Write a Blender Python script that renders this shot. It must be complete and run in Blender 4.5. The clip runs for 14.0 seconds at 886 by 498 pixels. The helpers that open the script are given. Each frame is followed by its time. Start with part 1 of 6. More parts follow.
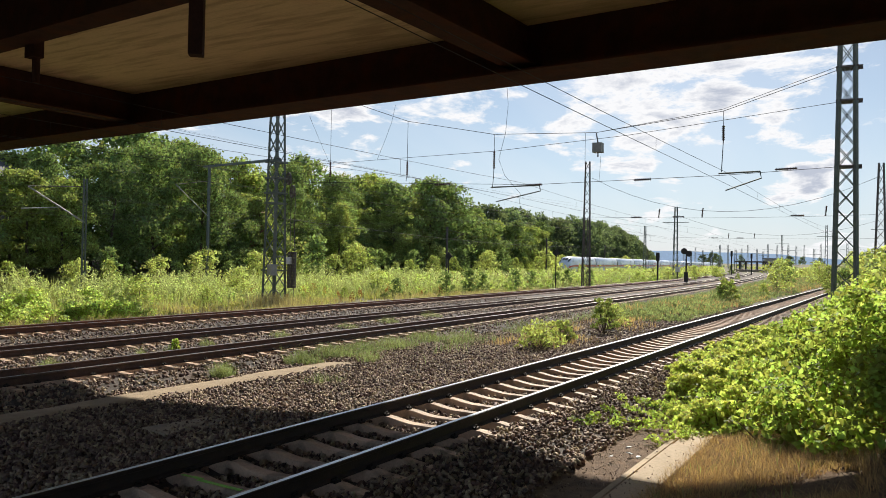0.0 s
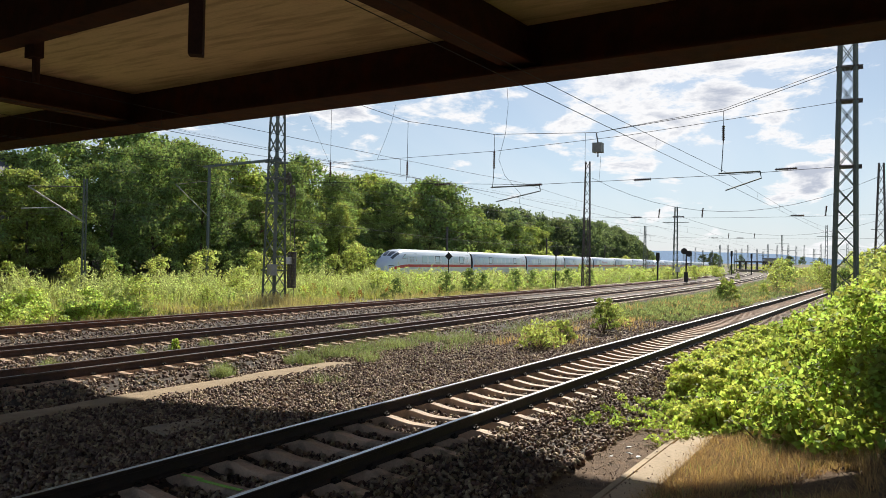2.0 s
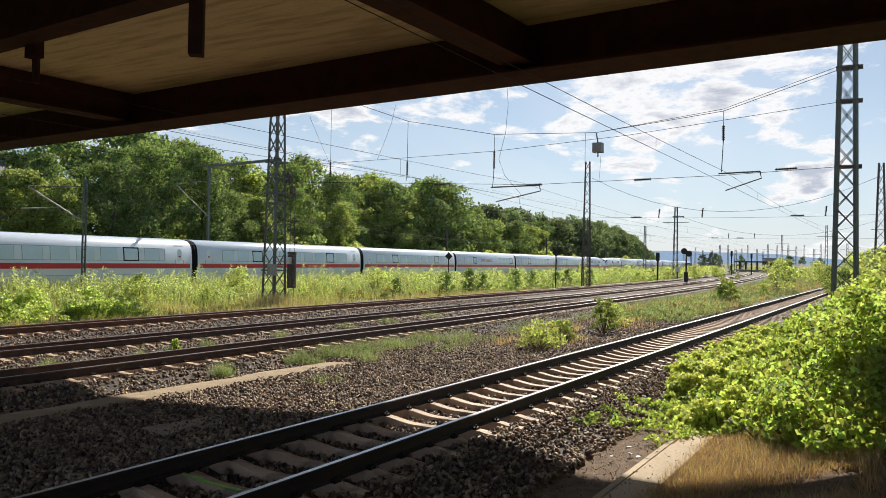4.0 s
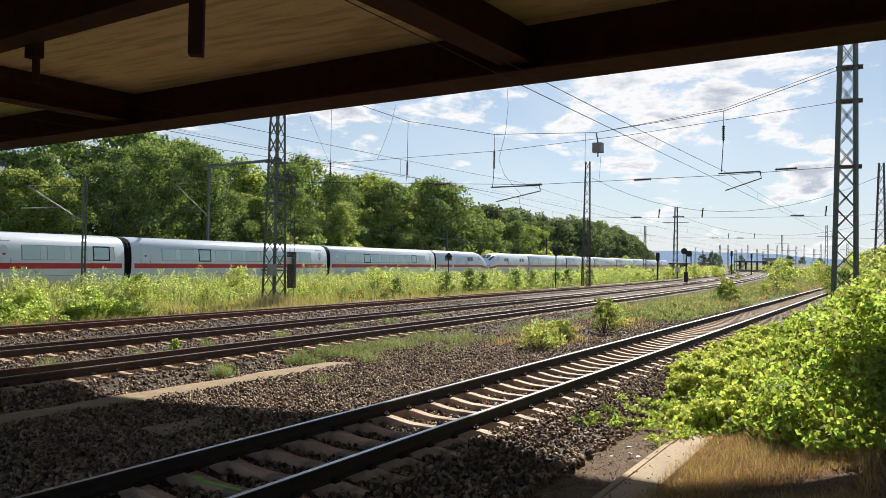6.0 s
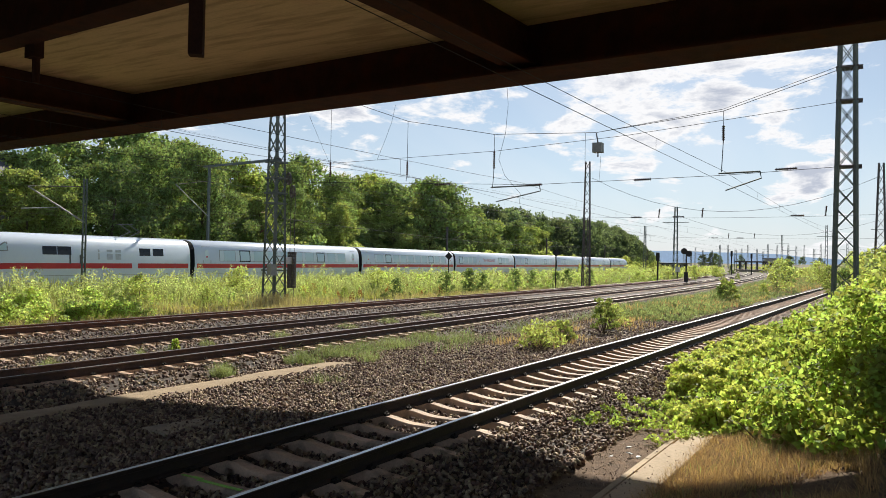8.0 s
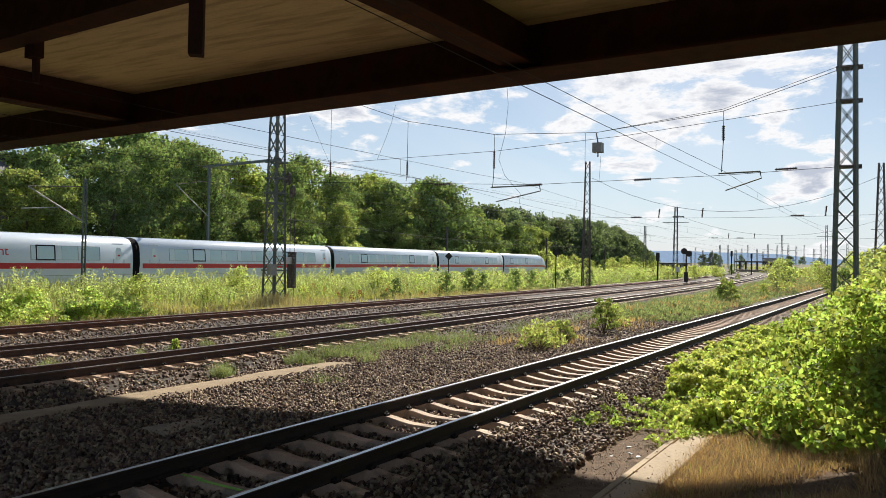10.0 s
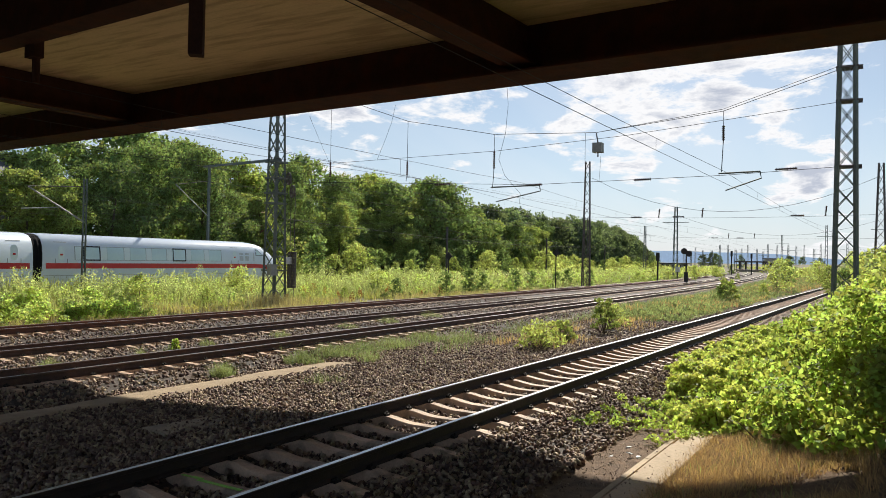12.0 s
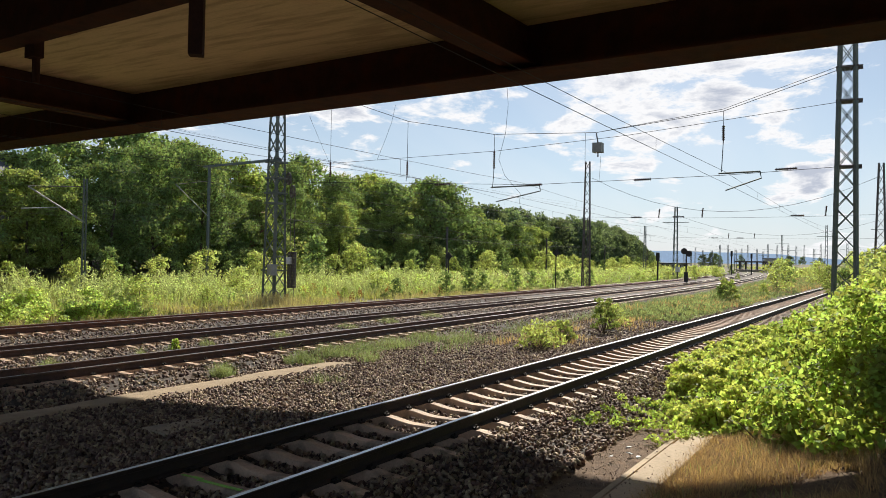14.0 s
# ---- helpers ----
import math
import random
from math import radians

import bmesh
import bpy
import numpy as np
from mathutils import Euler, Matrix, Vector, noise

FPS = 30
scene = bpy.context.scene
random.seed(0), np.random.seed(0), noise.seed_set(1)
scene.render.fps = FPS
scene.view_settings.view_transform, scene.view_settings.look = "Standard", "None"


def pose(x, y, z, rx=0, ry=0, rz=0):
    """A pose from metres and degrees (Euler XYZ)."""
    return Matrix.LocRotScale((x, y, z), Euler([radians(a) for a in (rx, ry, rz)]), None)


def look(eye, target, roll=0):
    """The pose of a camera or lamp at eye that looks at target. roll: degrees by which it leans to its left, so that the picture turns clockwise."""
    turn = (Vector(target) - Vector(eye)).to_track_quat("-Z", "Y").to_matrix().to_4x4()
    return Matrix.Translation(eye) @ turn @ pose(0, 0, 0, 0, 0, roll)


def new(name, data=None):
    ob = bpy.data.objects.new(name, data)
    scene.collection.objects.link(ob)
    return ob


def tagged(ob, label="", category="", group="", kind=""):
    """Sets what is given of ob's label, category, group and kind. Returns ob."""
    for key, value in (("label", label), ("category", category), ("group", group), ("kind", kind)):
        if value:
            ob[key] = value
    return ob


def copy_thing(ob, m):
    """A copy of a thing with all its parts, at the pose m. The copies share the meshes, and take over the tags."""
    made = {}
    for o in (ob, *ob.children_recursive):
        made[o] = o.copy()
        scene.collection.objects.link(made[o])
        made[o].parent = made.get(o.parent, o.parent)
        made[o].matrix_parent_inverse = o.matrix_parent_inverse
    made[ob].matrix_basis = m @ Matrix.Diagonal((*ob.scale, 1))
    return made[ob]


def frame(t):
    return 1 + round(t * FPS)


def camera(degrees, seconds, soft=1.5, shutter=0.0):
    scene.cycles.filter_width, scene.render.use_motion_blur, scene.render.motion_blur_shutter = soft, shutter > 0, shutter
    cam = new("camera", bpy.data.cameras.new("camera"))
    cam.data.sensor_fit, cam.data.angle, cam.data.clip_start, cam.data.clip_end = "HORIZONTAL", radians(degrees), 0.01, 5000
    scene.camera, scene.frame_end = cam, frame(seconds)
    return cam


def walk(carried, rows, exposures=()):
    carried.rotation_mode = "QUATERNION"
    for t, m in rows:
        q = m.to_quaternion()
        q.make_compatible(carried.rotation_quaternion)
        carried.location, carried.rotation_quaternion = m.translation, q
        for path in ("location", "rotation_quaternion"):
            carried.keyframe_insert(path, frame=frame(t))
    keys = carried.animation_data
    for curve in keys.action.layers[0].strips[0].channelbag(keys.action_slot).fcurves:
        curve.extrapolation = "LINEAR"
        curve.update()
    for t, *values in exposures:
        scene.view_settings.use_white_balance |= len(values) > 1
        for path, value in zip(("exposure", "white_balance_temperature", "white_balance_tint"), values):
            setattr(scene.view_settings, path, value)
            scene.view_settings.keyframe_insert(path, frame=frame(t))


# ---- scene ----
# x runs along the near track, y across the tracks, z = 0 at the top of the near sleepers.
cam = camera(60.92, 14.0, soft=0.8)
EYE = Vector((0, 0, 2.321))
FWD = Vector((0.85501, 0.51843, 0.01334))
walk(cam, [(0.0, look(EYE, EYE + FWD * 10, 1.129)), (14.0, look(EYE, EYE + FWD * 10, 1.129))], exposures=[(0.0, 0.6), (14.0, 0.6)])

# ---- world and sun ----
SUN_AZ, SUN_EL = radians(15.0), radians(34.1)


def make_world():
    w = bpy.data.worlds.new("sky")
    scene.world = w
    w.use_nodes = True
    nt = w.node_tree
    nt.nodes.clear()
    n = lambda kind: nt.nodes.new(kind)
    ln = nt.links.new
    sky = n("ShaderNodeTexSky")
    sky.sky_type = "NISHITA"
    sky.sun_disc = False
    sky.sun_elevation = SUN_EL
    sky.sun_rotation = math.pi / 2 - SUN_AZ
    sky.air_density, sky.dust_density, sky.ozone_density = 1.0, 0.3, 1.5
    # clouds lie on a flat layer: direction divided by its height
    tc = n("ShaderNodeTexCoord")
    sep = n("ShaderNodeSeparateXYZ")
    ln(tc.outputs["Generated"], sep.inputs[0])
    up = n("ShaderNodeMath"); up.operation = "MAXIMUM"; up.inputs[1].default_value = 0.02
    ln(sep.outputs[2], up.inputs[0])
    add = n("ShaderNodeMath"); add.operation = "ADD"; add.inputs[1].default_value = 0.20
    ln(up.outputs[0], add.inputs[0])
    dx = n("ShaderNodeMath"); dx.operation = "DIVIDE"
    dy = n("ShaderNodeMath"); dy.operation = "DIVIDE"
    ln(sep.outputs[0], dx.inputs[0]); ln(add.outputs[0], dx.inputs[1])
    ln(sep.outputs[1], dy.inputs[0]); ln(add.outputs[0], dy.inputs[1])
    comb = n("ShaderNodeCombineXYZ")
    ln(dx.outputs[0], comb.inputs[0]); ln(dy.outputs[0], comb.inputs[1])
    big = n("ShaderNodeTexNoise")
    big.inputs["Scale"].default_value = 3.0
    big.inputs["Detail"].default_value = 9
    big.inputs["Roughness"].default_value = 0.64
    big.inputs["Distortion"].default_value = 0.25
    shift = n("ShaderNodeMapping"); shift.inputs["Location"].default_value = CLOUD_SHIFT
    ln(comb.outputs[0], shift.inputs[0]); ln(shift.outputs[0], big.inputs["Vector"])
    ramp = n("ShaderNodeValToRGB")
    ramp.color_ramp.elements[0].position, ramp.color_ramp.elements[1].position = 0.505, 0.58
    # heaps of cumulus gather in a few parts of the sky
    gather = n("ShaderNodeMath"); gather.operation = "ADD"; gather.inputs[1].default_value = -0.07
    ln(big.outputs["Fac"], gather.inputs[0])
    level = gather.outputs[0]
    for d, reach, gain in CLOUD_HEAPS:
        dot = n("ShaderNodeVectorMath"); dot.operation = "DOT_PRODUCT"; dot.inputs[1].default_value = Vector(d).normalized()
        ln(tc.outputs["Generated"], dot.inputs[0])
        fall = n("ShaderNodeMapRange"); fall.interpolation_type = "SMOOTHSTEP"
        fall.inputs[1].default_value, fall.inputs[2].default_value, fall.inputs[4].default_value = math.cos(radians(reach)), math.cos(radians(reach * .3)), gain
        ln(dot.outputs["Value"], fall.inputs[0])
        more = n("ShaderNodeMath"); more.operation = "ADD"
        ln(level, more.inputs[0]); ln(fall.outputs[0], more.inputs[1])
        level = more.outputs[0]
    ln(level, ramp.inputs[0])
    # thin streaks of high cloud
    st = n("ShaderNodeTexNoise")
    st.inputs["Scale"].default_value = 0.7; st.inputs["Detail"].default_value = 6
    stm = n("ShaderNodeMapping"); stm.inputs["Scale"].default_value = (0.5, 2.6, 1); stm.inputs["Rotation"].default_value = (0, 0, 0.6)
    ln(comb.outputs[0], stm.inputs[0]); ln(stm.outputs[0], st.inputs["Vector"])
    str_ = n("ShaderNodeMapRange"); str_.inputs[1].default_value = 0.42; str_.inputs[2].default_value = 0.75; str_.inputs[4].default_value = 0.28
    ln(st.outputs["Fac"], str_.inputs[0])
    cover = n("ShaderNodeMath"); cover.operation = "MAXIMUM"
    ln(ramp.outputs[0], cover.inputs[0]); ln(str_.outputs[0], cover.inputs[1])
    # thick middles are greyer than the edges
    body = n("ShaderNodeValToRGB")
    e = body.color_ramp.elements
    e[0].position, e[0].color = 0.60, (11.4, 11.4, 11.6, 1)
    e[1].position, e[1].color = 0.72, (6.3, 6.8, 8.0, 1)
    ln(level, body.inputs[0])
    mix = n("ShaderNodeMix"); mix.data_type = "RGBA"
    haze = n("ShaderNodeMix"); haze.data_type = "RGBA"
    hz = n("ShaderNodeMapRange"); hz.inputs[1].default_value = 0.0; hz.inputs[2].default_value = 0.26; hz.inputs[3].default_value = 0.7; hz.inputs[4].default_value = 0.0
    ln(sep.outputs[2], hz.inputs[0])
    ln(hz.outputs[0], haze.inputs[0])
    ln(sky.outputs[0], haze.inputs[6]); haze.inputs[7].default_value = (6.2, 7.9, 10.4, 1)
    ln(cover.outputs[0], mix.inputs[0]); ln(haze.outputs[2], mix.inputs[6]); ln(body.outputs[0], mix.inputs[7])
    bg = n("ShaderNodeBackground"); bg.inputs[1].default_value = SKY_STRENGTH
    out = n("ShaderNodeOutputWorld")
    ln(mix.outputs[2], bg.inputs[0]); ln(bg.outputs[0], out.inputs[0])


CLOUD_SHIFT = (7.4, 4.9, 0.0)
CLOUD_HEAPS = (((0.937, 0.270, 0.224), 7.5, .10), ((0.952, 0.225, 0.205), 4.5, .05), ((0.965, 0.124, 0.231), 6.0, .11), ((0.918, 0.308, 0.249), 5.0, .06), ((0.745, 0.647, 0.160), 5.0, .12),
               ((0.861, 0.462, 0.213), 4.0, .10), ((0.919, 0.366, 0.148), 2.6, .11), ((0.945, 0.296, 0.138), 2.6, .11), ((0.989, 0.082, 0.121), 2.8, .11), ((0.990, 0.106, 0.092), 2.4, .11))
SKY_STRENGTH = 0.056
make_world()
sun = new("sun", bpy.data.lights.new("sun", "SUN"))
sun.data.energy, sun.data.angle, sun.data.color = 4.4, radians(0.6), (1.0, 0.93, 0.80)
TO_SUN = Vector((math.cos(SUN_AZ) * math.cos(SUN_EL), math.sin(SUN_AZ) * math.cos(SUN_EL), math.sin(SUN_EL)))
sun.matrix_world = look(TO_SUN * 100, (0, 0, 0))


# ---- materials ----
def material(name, col, col2=None, rough=0.7, metal=0.0, scale=4.0, bump=0.0, bump_scale=40.0, spec=0.5, fine=0.25, isle=0.0, rnd=0.0, stretch=None, stain=None, stain_scale=0.8, through_light=None):
    m = bpy.data.materials.new(name)
    m.use_nodes = True
    nt = m.node_tree
    b = nt.nodes["Principled BSDF"]
    ln = nt.links.new
    n = nt.nodes.new
    b.inputs["Roughness"].default_value = rough
    b.inputs["Metallic"].default_value = metal
    b.inputs["Specular IOR Level"].default_value = spec
    col2 = col2 or tuple(c * 0.7 for c in col)
    tc = n("ShaderNodeTexCoord")
    mp = n("ShaderNodeMapping")
    if stretch:
        mp.inputs["Scale"].default_value = stretch
    ln(tc.outputs["Object"], mp.inputs[0])
    t1 = n("ShaderNodeTexNoise"); t1.inputs["Scale"].default_value = scale; t1.inputs["Detail"].default_value = 5; t1.inputs["Roughness"].default_value = 0.65
    t2 = n("ShaderNodeTexNoise"); t2.inputs["Scale"].default_value = scale * 14; t2.inputs["Detail"].default_value = 3
    ln(mp.outputs[0], t1.inputs["Vector"]); ln(mp.outputs[0], t2.inputs["Vector"])
    r = n("ShaderNodeMapRange"); r.inputs[1].default_value, r.inputs[2].default_value = 0.32, 0.68
    ln(t1.outputs["Fac"], r.inputs[0])
    mx = n("ShaderNodeMix"); mx.data_type = "RGBA"
    mx.inputs[6].default_value = (*col, 1); mx.inputs[7].default_value = (*col2, 1)
    ln(r.outputs[0], mx.inputs[0])
    last = mx.outputs[2]
    if stain:
        t3 = n("ShaderNodeTexNoise"); t3.inputs["Scale"].default_value = stain_scale; t3.inputs["Detail"].default_value = 7
        ln(mp.outputs[0], t3.inputs["Vector"])
        r3 = n("ShaderNodeMapRange"); r3.inputs[1].default_value, r3.inputs[2].default_value = 0.5, 0.68
        ln(t3.outputs["Fac"], r3.inputs[0])
        m3 = n("ShaderNodeMix"); m3.data_type = "RGBA"; m3.inputs[7].default_value = (*stain, 1)
        ln(r3.outputs[0], m3.inputs[0]); ln(last, m3.inputs[6])
        last = m3.outputs[2]
    hs = n("ShaderNodeHueSaturation")
    val = n("ShaderNodeMapRange"); val.inputs[3].default_value, val.inputs[4].default_value = 1 - fine, 1 + fine
    ln(t2.outputs["Fac"], val.inputs[0])
    vout = val.outputs[0]
    for amount, node, sock in ((isle, "ShaderNodeNewGeometry", "Random Per Island"), (rnd, "ShaderNodeObjectInfo", "Random")):
        if amount:
            g = n(node)
            v2 = n("ShaderNodeMapRange"); v2.inputs[3].default_value, v2.inputs[4].default_value = 1 - amount, 1 + amount
            ln(g.outputs[sock], v2.inputs[0])
            mul = n("ShaderNodeMath"); mul.operation = "MULTIPLY"
            ln(vout, mul.inputs[0]); ln(v2.outputs[0], mul.inputs[1])
            vout = mul.outputs[0]
            if amount > 0.2:
                hv = n("ShaderNodeMapRange"); hv.inputs[3].default_value, hv.inputs[4].default_value = 0.5 - amount * 0.06, 0.5 + amount * 0.06
                ln(g.outputs[sock], hv.inputs[0]); ln(hv.outputs[0], hs.inputs["Hue"])
    ln(vout, hs.inputs["Value"]); ln(last, hs.inputs["Color"])
    ln(hs.outputs[0], b.inputs["Base Color"])
    if bump:
        t4 = n("ShaderNodeTexNoise"); t4.inputs["Scale"].default_value = bump_scale; t4.inputs["Detail"].default_value = 4
        ln(mp.outputs[0], t4.inputs["Vector"])
        bp = n("ShaderNodeBump"); bp.inputs["Strength"].default_value = min(1, bump); bp.inputs["Distance"].default_value = 0.02
        ln(t4.outputs["Fac"], bp.inputs["Height"]); ln(bp.outputs[0], b.inputs["Normal"])
    if through_light:
        tr = n("ShaderNodeBsdfTranslucent")
        hs2 = n("ShaderNodeMix"); hs2.data_type = "RGBA"; hs2.blend_type = "MULTIPLY"; hs2.inputs[0].default_value = 1.0
        ln(hs.outputs[0], hs2.inputs[6]); hs2.inputs[7].default_value = (2.4, 2.15, 1.1, 1)
        ln(hs2.outputs[2], tr.inputs["Color"])
        ms = n("ShaderNodeMixShader"); ms.inputs[0].default_value = through_light
        ln(b.outputs[0], ms.inputs[1]); ln(tr.outputs[0], ms.inputs[2])
        ln(ms.outputs[0], nt.nodes["Material Output"].inputs["Surface"])
    return m


# Darker than the loose stones: shade between stones is put into the bed colour.
M_BALLAST = material("ballast_bed", (0.10, 0.078, 0.066), (0.05, 0.041, 0.036), 0.9, scale=6, bump=1, bump_scale=30, fine=0.5, stain=(0.15, 0.10, 0.07), stain_scale=0.5)
M_STONE = material("ballast_stone", (0.36, 0.25, 0.185), (0.15, 0.107, 0.085), 0.72, scale=3, isle=0.75, fine=0.4, spec=0.3)
M_SOIL = material("dry_soil", (0.17, 0.145, 0.075), (0.11, 0.10, 0.05), 0.95, scale=1.2, bump=0.8, bump_scale=25, fine=0.4, stain=(0.12, 0.13, 0.045), stain_scale=0.35)
# Stone paving; its dark brown also holds the shade lying on this bank.
M_PITCH = material("shade_dark_stone_pitching", (0.12, 0.082, 0.06), (0.065, 0.046, 0.036), 0.95, scale=4, bump=0.8, bump_scale=12, fine=0.4)
M_SAND = material("sandy_strip", (0.46, 0.35, 0.23), (0.33, 0.25, 0.165), 0.95, scale=3, bump=0.5, bump_scale=60)
M_DIRT = material("gravelly_dirt", (0.27, 0.175, 0.11), (0.13, 0.085, 0.055), 0.95, scale=5, bump=1, bump_scale=80, fine=0.5)
M_SLEEPER = material("weathered_concrete", (0.66, 0.46, 0.325), (0.53, 0.375, 0.265), 0.7, spec=0.38, scale=3, bump=0.4, bump_scale=60, rnd=0.12, stain=(0.22, 0.17, 0.13), stain_scale=3)
M_RAIL = material("rusty_rail", (0.13, 0.07, 0.05), (0.07, 0.042, 0.034), 0.75, 0.0, scale=6, bump=0.3, fine=0.3)
M_RAIL_NEAR = material("dark_used_rail", (0.055, 0.036, 0.029), (0.034, 0.024, 0.02), 0.7, 0.0, scale=6, bump=0.3, fine=0.3)
M_RAIL_RED = material("rail_red_rust", (0.21, 0.09, 0.055), (0.13, 0.062, 0.04), 0.8, 0.0, scale=4, bump=0.3)
M_HEAD = material("polished_rail_head", (0.62, 0.62, 0.63), (0.52, 0.52, 0.53), 0.28, 1.0, scale=2, fine=0.1, stretch=(0.2, 4, 4))
M_HEAD_DULL = material("dull_rail_head", (0.42, 0.37, 0.33), (0.33, 0.28, 0.25), 0.35, 0.85, scale=2, fine=0.2)
M_CLIP = material("clip_steel", (0.04, 0.032, 0.028), None, 0.7, 0.4)
M_PAINT_GREEN = material("lime_paint", (0.42, 0.88, 0.16), None, 0.7)
M_GIRDER = material("rusty_brown_girder", (0.07, 0.030, 0.022), (0.04, 0.021, 0.017), 0.9, spec=0.08, scale=2, bump=0.3, stain=(0.075, 0.026, 0.015), stain_scale=1.5)
M_DECK = material("board_marked_concrete", (0.60, 0.46, 0.27), (0.50, 0.38, 0.22), 0.9, scale=1.2, bump=0.4, bump_scale=20, stretch=(3.0, 0.35, 1), fine=0.22, stain=(0.38, 0.285, 0.165), stain_scale=1.2)
M_CONCRETE = material("grey_concrete", (0.44, 0.36, 0.26), (0.33, 0.27, 0.20), 0.9, scale=2, bump=0.3, rnd=0.08, stain=(0.25, 0.21, 0.17), stain_scale=2)
M_LID = material("tan_concrete_lid", (0.66, 0.52, 0.37), (0.54, 0.42, 0.29), 0.9, scale=2, bump=0.4, bump_scale=50, rnd=0.15)
M_STEEL = material("galvanised_mast_steel", (0.15, 0.18, 0.165), (0.10, 0.12, 0.11), 0.7, 0.0, scale=5)
# Distance haze is put into this lighter steel of the farthest masts.
M_STEEL_FAR = material("haze_lightened_mast_steel", (0.40, 0.42, 0.43), (0.30, 0.32, 0.33), 0.7, 0.0, scale=5)
M_STEEL_DARK = material("dark_mast_steel", (0.13, 0.115, 0.11), (0.08, 0.07, 0.066), 0.7, 0.2, scale=5)
M_WIRE = material("dark_wire", (0.05, 0.05, 0.055), None, 0.85, 0.0, spec=0.15)
M_INSUL = material("brown_porcelain", (0.07, 0.035, 0.03), None, 0.3)
M_GREY_BOX = material("grey_cabinet_paint", (0.35, 0.36, 0.35), None, 0.6)
M_WHITE = material("white_plate", (0.75, 0.76, 0.76), None, 0.5)
M_RUBBISH = material("black_plastic_film", (0.012, 0.012, 0.013), (0.025, 0.024, 0.024), 0.55, spec=0.3)
M_SIGNAL = material("black_signal_paint", (0.018, 0.018, 0.02), None, 0.6)
M_CAR = material("white_train_paint", (0.76, 0.84, 0.96), (0.73, 0.81, 0.93), 0.22, scale=0.6, fine=0.03)
M_CAR_LINE = material("grey_seam", (0.33, 0.36, 0.40), None, 0.5)
M_RED = material("traffic_red_paint", (0.62, 0.02, 0.03), (0.55, 0.02, 0.03), 0.3, fine=0.05)
# Pane and door glass carry the bright sky's reflection in their pale base colours.
M_WINDOW = material("coach_glass_sky_pale", (0.66, 0.83, 0.89), (0.59, 0.76, 0.82), 0.06, scale=0.4, fine=0.05, spec=0.8)
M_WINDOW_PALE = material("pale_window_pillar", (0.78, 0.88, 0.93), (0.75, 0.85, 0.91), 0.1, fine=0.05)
M_GLASS_DARK = material("dark_cab_glass", (0.012, 0.014, 0.018), None, 0.12, spec=0.35)
# Grey base stands in for sky mirrored in the raked windscreen panes.
M_SCREEN = material("screen_glass_sky_grey", (0.10, 0.115, 0.135), (0.06, 0.07, 0.085), 0.1, scale=1.2, fine=0.1, spec=0.8)
M_BELLOWS = material("black_bellows", (0.012, 0.012, 0.015), None, 0.9, spec=0.1)
M_UNDER = material("grey_underframe", (0.13, 0.13, 0.14), (0.08, 0.08, 0.085), 0.8)
M_LETTER = material("faded_grey_mark", (0.60, 0.645, 0.715), None, 0.4, fine=0.04)
M_BARK = material("bark", (0.12, 0.09, 0.065), (0.07, 0.052, 0.04), 0.95, scale=3, bump=0.8, stretch=(1, 1, 0.2))
M_LEAF_TREE = material("tree_leaves", (0.175, 0.25, 0.115), (0.08, 0.128, 0.062), 0.75, spec=0.25, scale=0.35, isle=0.5, rnd=0.15, through_light=0.45)
M_LEAF_TREE_B = material("yellower_tree_leaves", (0.30, 0.36, 0.14), (0.16, 0.22, 0.085), 0.8, spec=0.15, scale=0.35, isle=0.5, rnd=0.15, through_light=0.4)
M_LEAF_SHRUB = material("shrub_leaves", (0.37, 0.43, 0.20), (0.20, 0.26, 0.12), 0.7, spec=0.25, scale=0.25, isle=0.5, through_light=0.5)
M_LEAF_BUSH = material("fresh_bush_leaves", (0.335, 0.425, 0.15), (0.115, 0.185, 0.055), 0.6, spec=0.35, scale=0.6, isle=0.55, through_light=0.55)
M_LEAF_CARPET = material("pale_creeper_leaves", (0.45, 0.51, 0.22), (0.27, 0.34, 0.12), 0.6, spec=0.35, scale=1.2, isle=0.45, through_light=0.5)
M_GRASS = material("meadow_grass", (0.27, 0.32, 0.16), (0.18, 0.225, 0.10), 0.7, scale=0.3, isle=0.4, through_light=0.35)
M_TUFT = material("feathery_green_grass", (0.26, 0.325, 0.19), (0.14, 0.19, 0.115), 0.75, scale=0.8, isle=0.5, through_light=0.35)
M_GRASS_DRY = material("dry_grass", (0.53, 0.39, 0.255), (0.31, 0.235, 0.16), 0.8, scale=0.6, isle=0.4, through_light=0.3)
# Bluer, duller leaves: distance haze is put into the far trees' colour.
M_LEAF_FAR = material("far_wood_leaves_hazed", (0.13, 0.185, 0.115), (0.075, 0.11, 0.08), 0.8, spec=0.15, scale=0.2, isle=0.4, rnd=0.3, through_light=0.4)
M_WEED = material("grey_green_weeds", (0.40, 0.47, 0.30), (0.20, 0.265, 0.165), 0.75, spec=0.2, scale=0.5, isle=0.5, through_light=0.5)
M_BROADLEAF = material("broad_green_leaves", (0.42, 0.52, 0.22), (0.18, 0.265, 0.115), 0.6, spec=0.3, scale=0.5, isle=0.5, through_light=0.5)
M_GRASS_GOLD = material("ripe_golden_grass", (0.54, 0.47, 0.29), (0.38, 0.36, 0.20), 0.8, scale=0.4, isle=0.4, through_light=0.18)
M_RUSSET = material("withered_russet_leaves", (0.30, 0.17, 0.075), (0.17, 0.11, 0.055), 0.85, scale=0.6, isle=0.5, through_light=0.35)
